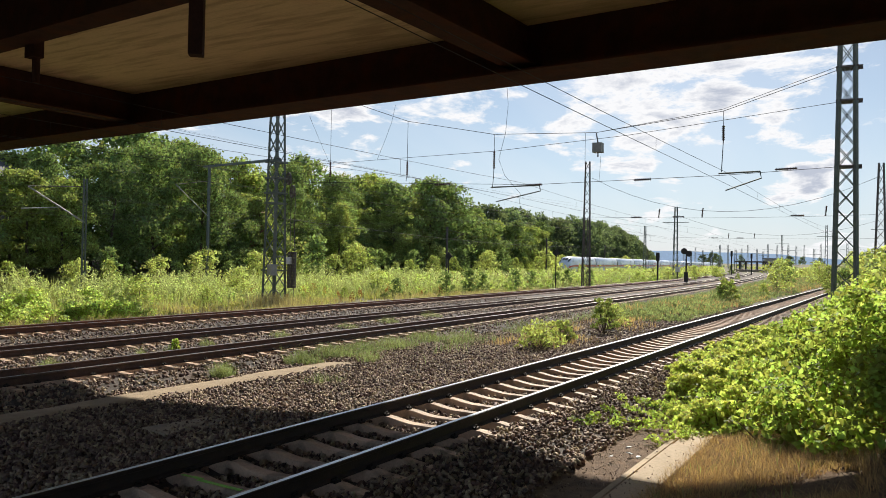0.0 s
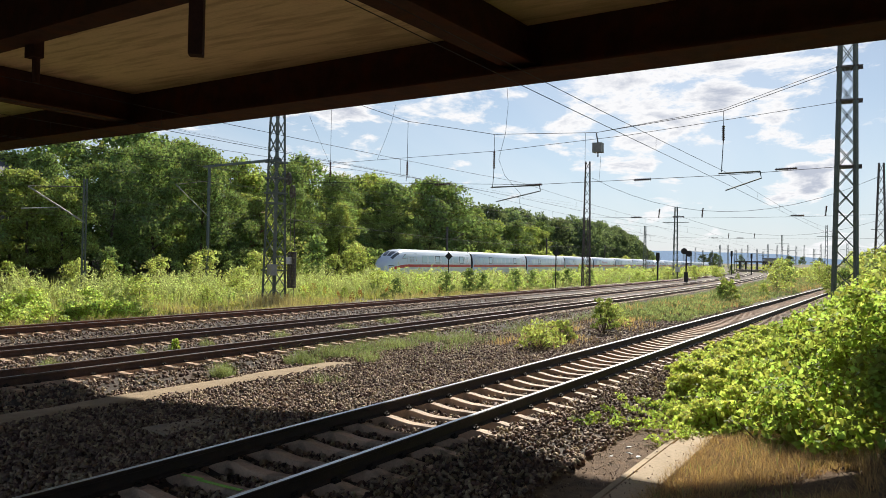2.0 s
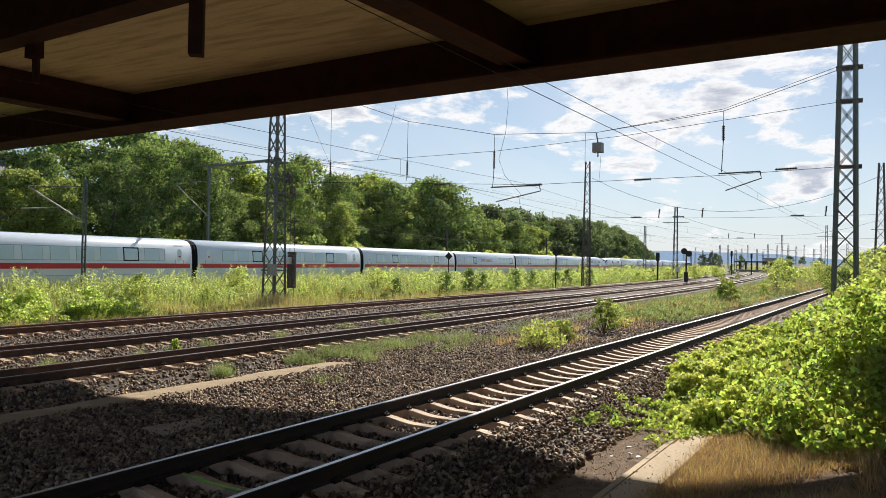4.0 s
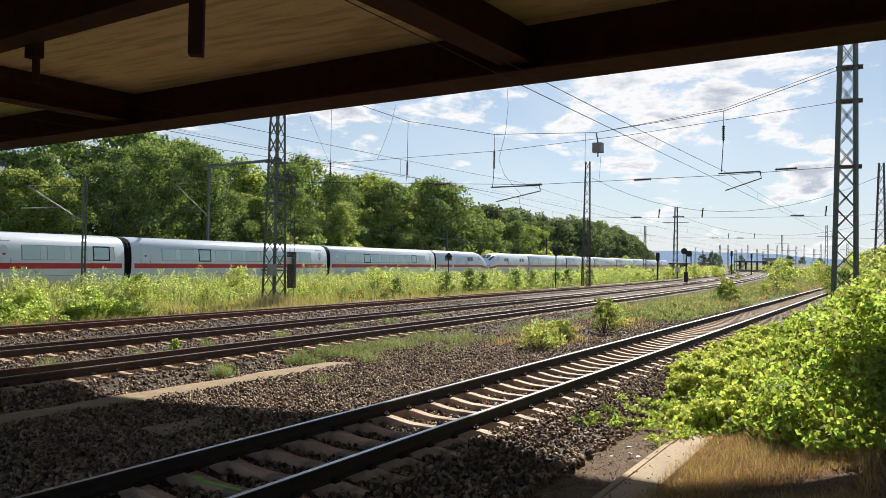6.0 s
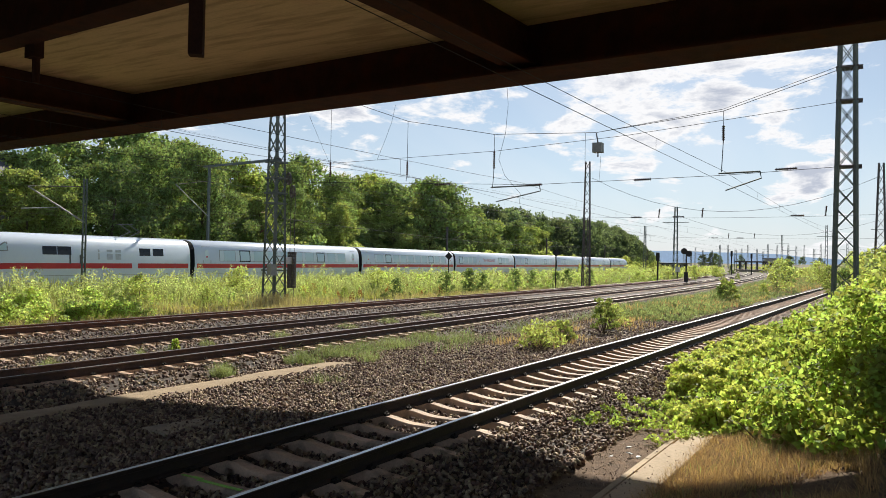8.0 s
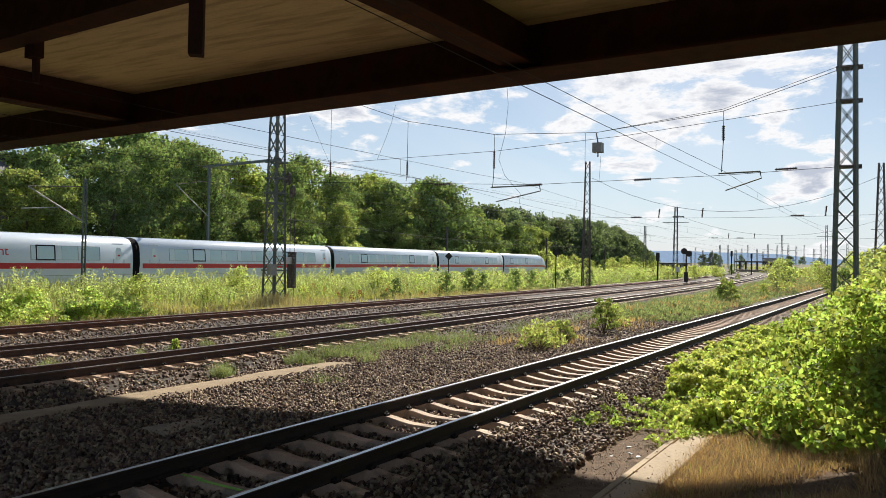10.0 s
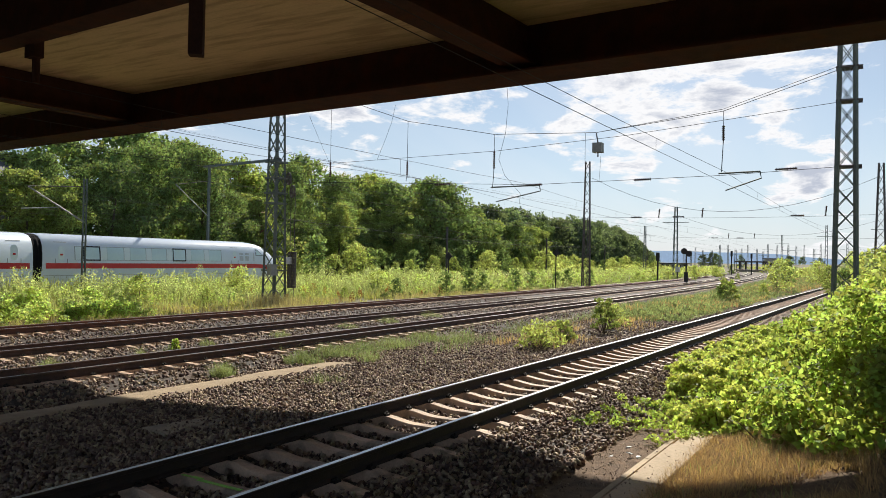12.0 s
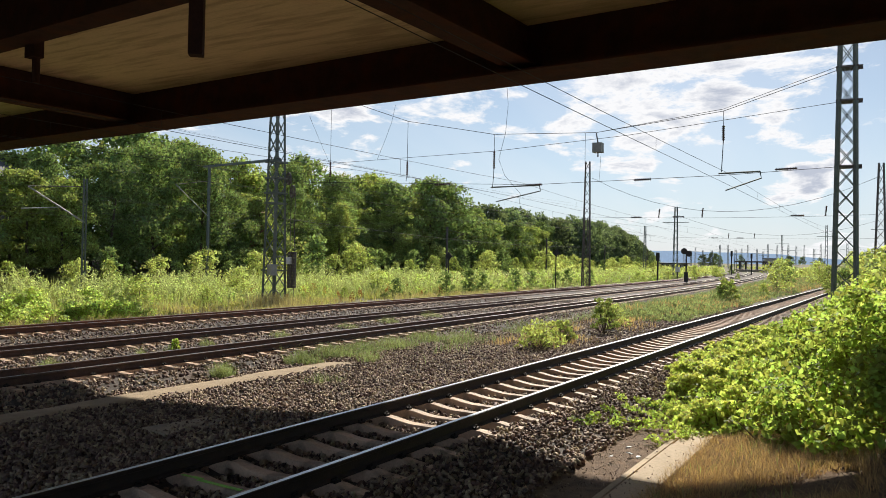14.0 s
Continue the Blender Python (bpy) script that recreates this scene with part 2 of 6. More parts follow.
M_GRASS_YELLOW = material("yellow_green_weeds", (0.46, 0.46, 0.19), (0.32, 0.35, 0.14), 0.7, scale=0.4, isle=0.45, through_light=0.35)
# Haze is put into the hills' blue, and a faint glow lifts them.
M_HILL = material("hazy_far_hill", (0.30, 0.40, 0.52), (0.27, 0.37, 0.5), 1.0, scale=0.01)
M_HILL.node_tree.nodes["Principled BSDF"].inputs["Emission Color"].default_value = (0.30, 0.40, 0.55, 1)
M_HILL.node_tree.nodes["Principled BSDF"].inputs["Emission Strength"].default_value = 0.55
M_ROOF_RED = material("red_roof_tiles", (0.40, 0.15, 0.08), None, 0.8)
M_PLASTER = material("pale_plaster", (0.6, 0.56, 0.5), None, 0.85)


# ---- mesh helpers ----
class Build:
    """Collects vertices and faces of one mesh."""

    def __init__(self):
        self.v, self.f = [], []

    def box(self, c, s, m=None):
        k = len(self.v)
        for dx in (-.5, .5):
            for dy in (-.5, .5):
                for dz in (-.5, .5):
                    p = Vector((c[0] + dx * s[0], c[1] + dy * s[1], c[2] + dz * s[2]))
                    self.v.append(tuple(m @ p) if m else tuple(p))
        for q in ((0, 1, 3, 2), (4, 6, 7, 5), (0, 4, 5, 1), (2, 3, 7, 6), (0, 2, 6, 4), (1, 5, 7, 3)):
            self.f.append(tuple(k + i for i in q))
        return self

    def tube(self, a, b, r, n=6, r2=None):
        a, b = Vector(a), Vector(b)
        d = (b - a)
        if d.length < 1e-6:
            return self
        q = d.to_track_quat("Z", "Y").to_matrix()
        k = len(self.v)
        for p, rad in ((a, r), (b, r if r2 is None else r2)):
            for i in range(n):
                t = 2 * math.pi * (i + .5) / n
                self.v.append(tuple(p + q @ Vector((math.cos(t) * rad, math.sin(t) * rad, 0))))
        for i in range(n):
            j = (i + 1) % n
            self.f.append((k + i, k + j, k + n + j, k + n + i))
        self.f.append(tuple(k + i for i in reversed(range(n))))
        self.f.append(tuple(k + n + i for i in range(n)))
        return self

    def bar(self, a, b, w, h=None):
        """A rectangular bar from a to b."""
        a, b = Vector(a), Vector(b)
        d = b - a
        q = d.to_track_quat("Z", "Y").to_matrix().to_4x4()
        return self.box((0, 0, d.length / 2), (w, h or w, d.length), Matrix.Translation(a) @ q)

    def wire(self, pts, r, n=4):
        pts = [Vector(p) for p in pts]
        rings = []
        for i, p in enumerate(pts):
            d = (pts[min(i + 1, len(pts) - 1)] - pts[max(i - 1, 0)]).normalized()
            u = d.cross(Vector((0.3, 0.2, 1)) if abs(d.z) < .9 else Vector((1, 0.1, 0))).normalized()
            w = d.cross(u)
            rings.append([p + u * r * math.cos(2 * math.pi * k / n) + w * r * math.sin(2 * math.pi * k / n) for k in range(n)])
        return self.loft(rings)

    def loft(self, rings, closed=True, caps=True):
        k, n = len(self.v), len(rings[0])
        for ring in rings:
            self.v += [tuple(p) for p in ring]
        for i in range(len(rings) - 1):
            for j in range(n if closed else n - 1):
                a, b = k + i * n + j, k + i * n + (j + 1) % n
                self.f.append((a, b, b + n, a + n))
        if caps and closed:
            self.f.append(tuple(k + j for j in reversed(range(n))))
            self.f.append(tuple(k + (len(rings) - 1) * n + j for j in range(n)))
        return self

    def add(self, other):
        k = len(self.v)
        self.v += other.v
        self.f += [tuple(k + i for i in f) for f in other.f]
        return self

    def disc(self, c, axis, r, t, n=14):
        c, axis = Vector(c), Vector(axis).normalized()
        return self.tube(c - axis * t / 2, c + axis * t / 2, r, n)

    def mesh(self, name, mat, smooth=False):
        me = bpy.data.meshes.new(name)
        me.from_pydata(self.v, [], self.f)
        me.materials.append(mat)
        if smooth:
            me.shade_smooth()
        me.update()
        return me


def piece(name, b, mat, parent=None, label="", smooth=False, fix=True):
    """One mesh object, under a parent when given."""
    me = b.mesh(name, mat, smooth) if isinstance(b, Build) else b
    if fix and isinstance(b, Build) and len(b.f) < 20000:
        bm = bmesh.new()
        bm.from_mesh(me)
        bmesh.ops.recalc_face_normals(bm, faces=bm.faces)
        bm.to_mesh(me)
        bm.free()
    ob = new(name, me)
    if parent:
        ob.parent = parent
    if label:
        tagged(ob, label)
    return ob


def thing(name, label, category, m=None, group="", kind=""):
    ob = tagged(new(name), label, category, group, kind)
    if m is not None:
        ob.matrix_basis = m
    return ob


def raw_mesh(name, verts, quads, mat, tris=False):
    """A mesh from numpy arrays."""
    me = bpy.data.meshes.new(name)
    k = 3 if tris else 4
    me.vertices.add(len(verts))
    me.vertices.foreach_set("co", np.ascontiguousarray(verts, dtype=np.float32).ravel())
    me.loops.add(len(quads) * k)
    me.loops.foreach_set("vertex_index", np.ascontiguousarray(quads, dtype=np.int32).ravel())
    me.polygons.add(len(quads))
    me.polygons.foreach_set("loop_start", np.arange(0, len(quads) * k, k, dtype=np.int32))
    me.materials.append(mat)
    me.update(calc_edges=True)
    return me


def unit(a):
    return a / np.maximum(np.linalg.norm(a, axis=1, keepdims=True), 1e-9)


def leaves(rng, centres, size, up=0.3, aspect=0.62, fold=0.25, facing=None, loose=0.6):
    """Folded pointed leaves, four vertices and two triangles each."""
    n = len(centres)
    size = np.broadcast_to(np.asarray(size, float), (n,)) * rng.uniform(0.6, 1.35, n)
    axis = unit(rng.normal(size=(n, 3)) + [0, 0, up])
    if facing is None:
        side = unit(np.cross(axis, rng.normal(size=(n, 3))))
    else:
        side = unit(np.cross(axis, facing + rng.normal(size=(n, 3)) * loose))
    nor = np.cross(axis, side)
    s = size[:, None]
    a = centres - axis * s * .5
    c = centres + axis * s * .5
    b = centres + side * s * aspect * .5 + nor * s * fold * .5 - axis * s * .08
    d = centres - side * s * aspect * .5 + nor * s * fold * .5 - axis * s * .08
    v = np.stack([a, b, c, d], 1).reshape(-1, 3)
    i = np.arange(n)[:, None] * 4
    return v, np.concatenate([i + [0, 1, 2], i + [0, 2, 3]], 1).reshape(-1, 3)


def blades(rng, base, height, width, lean=0.35):
    """Bent grass blades, three triangles each."""
    n = len(base)
    h = np.broadcast_to(np.asarray(height, float), (n,)) * rng.uniform(0.55, 1.3, n)
    ang = rng.uniform(0, 2 * np.pi, n)
    ld = np.stack([np.cos(ang), np.sin(ang), np.zeros(n)], 1)
    sd = np.stack([-np.sin(ang + rng.normal(0, .7, n)), np.cos(ang), np.zeros(n)], 1)
    l = rng.uniform(0.1, 1.0, n)[:, None] * lean * h[:, None]
    up = np.array([0, 0, 1.0])
    w = np.broadcast_to(np.asarray(width, float), (n,))[:, None]
    p0, p1 = base - sd * w * .5, base + sd * w * .5
    mid = base + up * h[:, None] * .6 + ld * l * .35
    p2, p3 = mid - sd * w * .4, mid + sd * w * .4
    p4 = base + up * h[:, None] + ld * l
    v = np.stack([p0, p1, p2, p3, p4], 1).reshape(-1, 3)
    i = np.arange(n)[:, None] * 5
    return v, np.concatenate([i + [0, 1, 3], i + [0, 3, 2], i + [2, 3, 4]], 1).reshape(-1, 3)


# ---- plan: ground heights and the tracks ----
NEAR_Y = 5.796
CURVE = (0.0145, 0.000267)


def bend(x):
    """How far the middle tracks swing away from the near track."""
    u = max(x, -20.0)
    return CURVE[0] * u + CURVE[1] * u * abs(u)


# centre, height of the near rail foot, cant (near rail higher)
MIDDLE = {"c": (14.94, -0.228, 0.096), "b": (19.55, -0.341, 0.077), "a": (24.03, -0.262, 0.072)}
TRAIN_ANG = radians(6.667)
TRAIN_DIR = Vector((math.cos(TRAIN_ANG), math.sin(TRAIN_ANG), 0))
TRAIN_N = Vector((-math.sin(TRAIN_ANG), math.cos(TRAIN_ANG), 0))
TRAIN_OFF = 45.081
TRAIN_RAIL_Z = -0.335


def ground_z(x, y):
    """Height of the soil and the ballast surface."""
    yb = y - bend(x) if y > 9 else y
    pts = ((-60, 3.6), (-9, 3.2), (-1.0, 0.62), (0.7, 0.12), (1.6, -0.06), (2.1, -0.16), (3.3, -0.17), (4.3, -0.05), (4.72, -0.05), (4.95, -0.125), (6.65, -0.125), (6.88, -0.05), (7.3, -0.05), (8.0, -0.13), (9.6, -0.22), (11.3, -0.31), (12.5, -0.36), (13.2, -0.29), (13.98, -0.275), (14.2, -0.36), (16.4, -0.46),
           (17.6, -0.39), (18.55, -0.375), (18.85, -0.44), (21.0, -0.50), (22.2, -0.37), (23.1, -0.31), (23.35, -0.40), (25.6, -0.42), (27.2, -0.56), (32.0, -0.62), (60, -0.6), (75, 0.5), (110, 3.0))
    if yb <= pts[0][0]:
        return pts[0][1]
    for (y0, z0), (y1, z1) in zip(pts, pts[1:]):
        if yb <= y1:
            return z0 + (z1 - z0) * (yb - y0) / (y1 - y0)
    return pts[-1][1]


# ---- ground ----
def axis_steps(bands):
    out = []
    for a, b, step in bands:
        n = max(1, round((b - a) / step))
        out += [a + (b - a) * i / n for i in range(n)]
    return out + [bands[-1][1]]


def make_sheet(name, xs, ys, zf, mat):
    v = np.array([(x, y, zf(x, y)) for x in xs for y in ys])
    ny = len(ys)
    q = np.array([(i * ny + j, (i + 1) * ny + j, (i + 1) * ny + j + 1, i * ny + j + 1) for i in range(len(xs) - 1) for j in range(ny - 1)])
    me = raw_mesh(name, v, q, mat)
    me.shade_smooth()
    return new(name, me)


def soil_z(x, y):
    far = min(1.0, max(0.0, (math.hypot(x, y) - 30) / 60))
    return ground_z(x, y) - 0.10 + 0.05 * noise.noise((x * .5, y * .5, 0)) + 0.12 * far * noise.noise((x * .08, y * .08, 3))


def make_ground():
    xs = axis_steps([(-2500, -100, 300), (-100, -10, 15), (-10, 40, 0.8), (40, 160, 4), (160, 500, 25), (500, 3500, 300)])
    ys = axis_steps([(-2500, -60, 250), (-60, -4, 8), (-4, 32, 0.4), (32, 120, 4), (120, 3000, 240)])
    g = make_sheet("ground", xs, ys, soil_z, M_SOIL)
    tagged(g, "dry brown soil with patches of weeds along the railway", "ground", kind="structure")
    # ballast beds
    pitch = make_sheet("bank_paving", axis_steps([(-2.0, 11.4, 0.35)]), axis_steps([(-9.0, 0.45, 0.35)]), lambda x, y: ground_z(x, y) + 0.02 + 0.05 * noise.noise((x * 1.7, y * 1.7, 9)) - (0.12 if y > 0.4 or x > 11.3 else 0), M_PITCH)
    tagged(pitch, "stone-paved bank under the bridge, darkened by painted shade", "bank", kind="structure")
    def bed(name, y0, y1, x0, x1, curved, label):
        bs = axis_steps([(x0, 30, 0.5), (30, 90, 2), (90, x1, 6)])
        n = max(4, int((y1 - y0) / 0.25))
        rows = []
        for x in bs:
            for j in range(n + 1):
                y = y0 + (y1 - y0) * j / n + (bend(x) if curved else 0)
                edge = 0.16 if j in (0, n) else 0.0
                rows.append((x, y, ground_z(x, y) - edge - 0.02 + 0.03 * noise.noise((x * 2.1, y * 2.1, 0))))
        q = [(i * (n + 1) + j, (i + 1) * (n + 1) + j, (i + 1) * (n + 1) + j + 1, i * (n + 1) + j + 1) for i in range(len(bs) - 1) for j in range(n)]
        me = raw_mesh(name, np.array(rows), np.array(q), M_BALLAST)
        me.shade_smooth()
        tagged(new(name, me), label, "ballast", kind="structure")
    bed("ballast_bed_near", 3.25, 12.4, -14, 140, False, "dark crushed-stone ballast under the near track")
    bed("ballast_bed_middle", 12.2, 26.6, -14, 300, True, "grey crushed-stone ballast under three parallel tracks")
    strip = make_sheet("sandy_path", axis_steps([(-10, 17, 0.5)]), [11.42, 11.6, 11.85, 12.05, 12.3, 12.5], lambda x, y: ground_z(x, y) + 0.03 + 0.02 * noise.noise((x, y * 2, 1)) - (0.08 if y in (11.42, 12.5) else 0) - .06 * max(0, (x - 13.6) / 3), M_SAND)
    tagged(strip, "narrow sandy cable strip between the tracks", "path", kind="structure")
    dirt = make_sheet("dirt_patch", axis_steps([(-14, 1, 1.5), (1, 16, 0.3)]), axis_steps([(-9.4, -3.2, 1.0), (-3.2, 3.5, 0.2)]), lambda x, y: ground_z(x, y) - 0.035 + 0.03 * noise.noise((x * 1.5, y * 1.5, 4)), M_DIRT)
    tagged(dirt, "gravelly brown dirt beside the ballast shoulder", "ground", kind="structure")


def make_stones():
    """Loose crushed stones lie over the ballast close to the camera."""
    rng = np.random.default_rng(5)
    corner = np.array([(x, y, z) for x in (-1, 1) for y in (-1, 1) for z in (-1, 1)], float)
    tri = np.array([(0, 1, 3), (0, 3, 2), (4, 6, 7), (4, 7, 5), (0, 4, 5), (0, 5, 1), (2, 3, 7), (2, 7, 6), (0, 2, 6), (0, 6, 4), (1, 5, 7), (1, 7, 3)])

    def scatter(name, n, y0, y1, x0, x1, size, curved, label, power=1.0):
        x = x0 + (x1 - x0) * rng.uniform(0, 1, n) ** power
        y = rng.uniform(y0, y1, n)
        if curved:
            y = y + np.array([bend(a) for a in x])
        z = np.array([ground_z(a, b) for a, b in zip(x, y)])
        keep = np.ones(n, bool)
        for yr in (NEAR_Y - .7535, NEAR_Y + .7535):
            keep &= np.abs(y - yr) > 0.10
        keep &= (np.abs(y - 11.96) > 0.34 + 0.07 * np.sin(x * 3.1) + .05 * np.sin(x * 7.3)) | (x > 14.9)
        x, y, z = x[keep], y[keep], z[keep]
        n = len(x)
        s = size * rng.uniform(0.55, 1.35, n)[:, None, None]
        c = corner[None] * (1 + rng.uniform(-.75, .35, (n, 8, 3)))
        q = unit(rng.normal(size=(n, 4)))
        w, a, b, d = q.T
        rot = np.stack([1 - 2 * (b * b + d * d), 2 * (a * b - d * w), 2 * (a * d + b * w), 2 * (a * b + d * w), 1 - 2 * (a * a + d * d), 2 * (b * d - a * w), 2 * (a * d - b * w), 2 * (b * d + a * w), 1 - 2 * (a * a + b * b)], 1).reshape(n, 3, 3)
        c = np.einsum("nij,nkj->nki", rot, c * s * np.array([1.15, .8, .5]))
        v = c + np.stack([x, y, z + rng.uniform(-.03, .03, n)], 1)[:, None]
        f = (np.arange(n) * 8)[:, None, None] + tri[None]
        me = raw_mesh(name, v.reshape(-1, 3), f.reshape(-1, 3), M_STONE, True)
        tagged(new(name, me), label, "gravel", kind="stuff")
    scatter("ballast_stones", 64000, 3.35, 11.4, 3.0, 24, 0.0255, False, "loose angular crushed ballast stones by the near track", 1.4)
    scatter("ballast_stones", 12000, 7.4, 13.0, 22, 48, 0.033, False, "coarse stones and grit beside the near track", 1.1)
    scatter("dirt_gravel", 4000, 0.4, 3.4, 5.5, 13.5, 0.008, False, "small loose gravel on the bare dirt")
    scatter("ballast_stones", 11000, 11.3, 12.8, 4.0, 28, 0.027, False, "loose angular crushed stones beside the sandy strip", 1.2)
    scatter("ballast_stones", 40000, 12.6, 26.2, 4.5, 50, 0.033, True, "loose angular crushed ballast stones between the middle tracks", 1.75)


# ---- tracks ----
RAIL = ((-.075, 0), (.075, 0), (.075, .012), (.012, .032), (.009, .12), (.036, .135), (.036, .166), (.028, .172), (-.028, .172), (-.036, .166), (-.036, .135), (-.009, .12), (-.012, .032), (-.075, .012))


def make_track(name, label, centre, x0, x1, head, mat, curved=False, z0=0.0, cant=0.0, first=0.0, reach=45.0):
    tr = thing(name, label, "railway track", kind="structure")
    yc = lambda x: centre + (bend(x) if curved else 0)
    xs = axis_steps([(x0, 40, 2), (40, x1, 6)])
    for side in (-1, 1):
        zz = z0 - (cant if side > 0 else 0)
        body, top = Build(), Build()
        body.loft([[(x, yc(x) + side * .7535 + p[0], zz + p[1]) for p in RAIL] for x in xs])
        top.loft([[(x, yc(x) + side * .7535 + w, zz + h) for w, h in ((-.027, .170), (.027, .170), (.025, .1745), (-.025, .1745))] for x in xs])
        r = piece("rail", body, mat, tr)
        piece("rail_head", top, head, r)
    # sleepers: lower in the middle, high and sloping under the rails
    half = ((0, -.055), (.2, -.052), (.38, -.03), (.52, -.004), (.60, .0), (.95, .0), (1.05, -.02), (1.3, -.04))
    sb = Build()
    rings = []
    for t, z in [(-a, b) for a, b in reversed(half[1:])] + list(half):
        rings.append([(-.105, t, -.24), (.105, t, -.24), (.080, t, z - .012), (.071, t, z), (-.071, t, z), (-.080, t, z - .012)])
    sb.loft(rings)
    me = sb.mesh("sleeper", M_SLEEPER)
    cb = Build()
    for s in (-1, 1):
        for k in (-1, 1):
            y = s * .7535 + k * .105
            cb.box((0, y, .015), (.10, .06, .03))
            cb.tube((-.045, y - k * .02, .036), (.045, y - k * .02, .036), .010, 5)
            cb.tube((0, y + k * .005, .03), (0, y + k * .005, .062), .012, 6)
    clip = cb.mesh("rail_clip", M_CLIP)
    rng = random.Random(3)
    n, rest, restc = 0, Build(), Build()
    x = first - 0.6 * int((first - x0) / 0.6)
    tilt = math.atan2(cant, 1.507)
    while x < x1:
        m = Matrix.Translation((x, yc(x), z0 - cant / 2 + rng.uniform(-.004, .004))) @ Matrix.Rotation(-tilt, 4, "X") @ Matrix.Rotation(rng.uniform(-.012, .012), 4, "Z")
        if 2.0 < x < reach and n < 140:
            o = new("sleeper", me); o.parent = tr; o.matrix_basis = m
            c = new("rail_clip", clip); c.parent = o
            n += 1
        elif x < 130:
            k = len(rest.v)
            rest.v += [tuple(m @ Vector(p)) for p in sb.v]
            rest.f += [tuple(k + i for i in f) for f in sb.f]
        x += 0.6
    r = piece("sleeper_row", rest, M_SLEEPER, tr, fix=False)
    tagged(r, kind="stuff")
    return tr, me


def make_tracks():
    make_track("track_near", "straight railway track with shiny rails on pale concrete sleepers", NEAR_Y, -12, 140, M_HEAD, M_RAIL_NEAR, first=9.115, reach=60)
    for key, head, mat, label in (("c", M_HEAD_DULL, M_RAIL, "canted railway track with rust-brown rails on concrete sleepers"), ("b", M_HEAD_DULL, M_RAIL, "brown-railed track between two other tracks"), ("a", M_HEAD_DULL, M_RAIL_RED, "rust-red unused railway track beside the weeds")):
        yc, z0, cant = MIDDLE[key]
        make_track("track_middle_" + key, label, yc, -12, 320, head, mat, True, z0, cant, first=10.84, reach=46)
    tr = thing("track_far", "fast-line railway track half hidden behind weeds", "railway track", kind="structure")
    for s in (-1, 1):
        b = Build()
        a = TRAIN_N * (TRAIN_OFF + s * .7535) + Vector((0, 0, TRAIN_RAIL_Z - .172))
        b.loft([[a + TRAIN_DIR * d + TRAIN_N * p[0] + Vector((0, 0, p[1])) for p in RAIL] for d in (-420, -100, 0, 100, 420, 700)])
        piece("rail", b, M_RAIL, tr)
    b = Build()
    c = TRAIN_N * TRAIN_OFF
    b.loft([[c + TRAIN_DIR * d + TRAIN_N * w + Vector((0, 0, z)) for w, z in ((-3, -.95), (3, -.95), (1.7, -.56), (-1.7, -.56))] for d in (-420, 0, 420, 700)])
    piece("ballast_bank", b, M_BALLAST, tr)


# ---- bridge over the near end ----
BR_H = 7.3      # underside of the main girders
BR_DECK = 8.71  # underside of the deck
BR_X = 19.0     # outer edge
BR_SKEW = Vector((0.044, 1.0, 0)).normalized()   # along the bridge


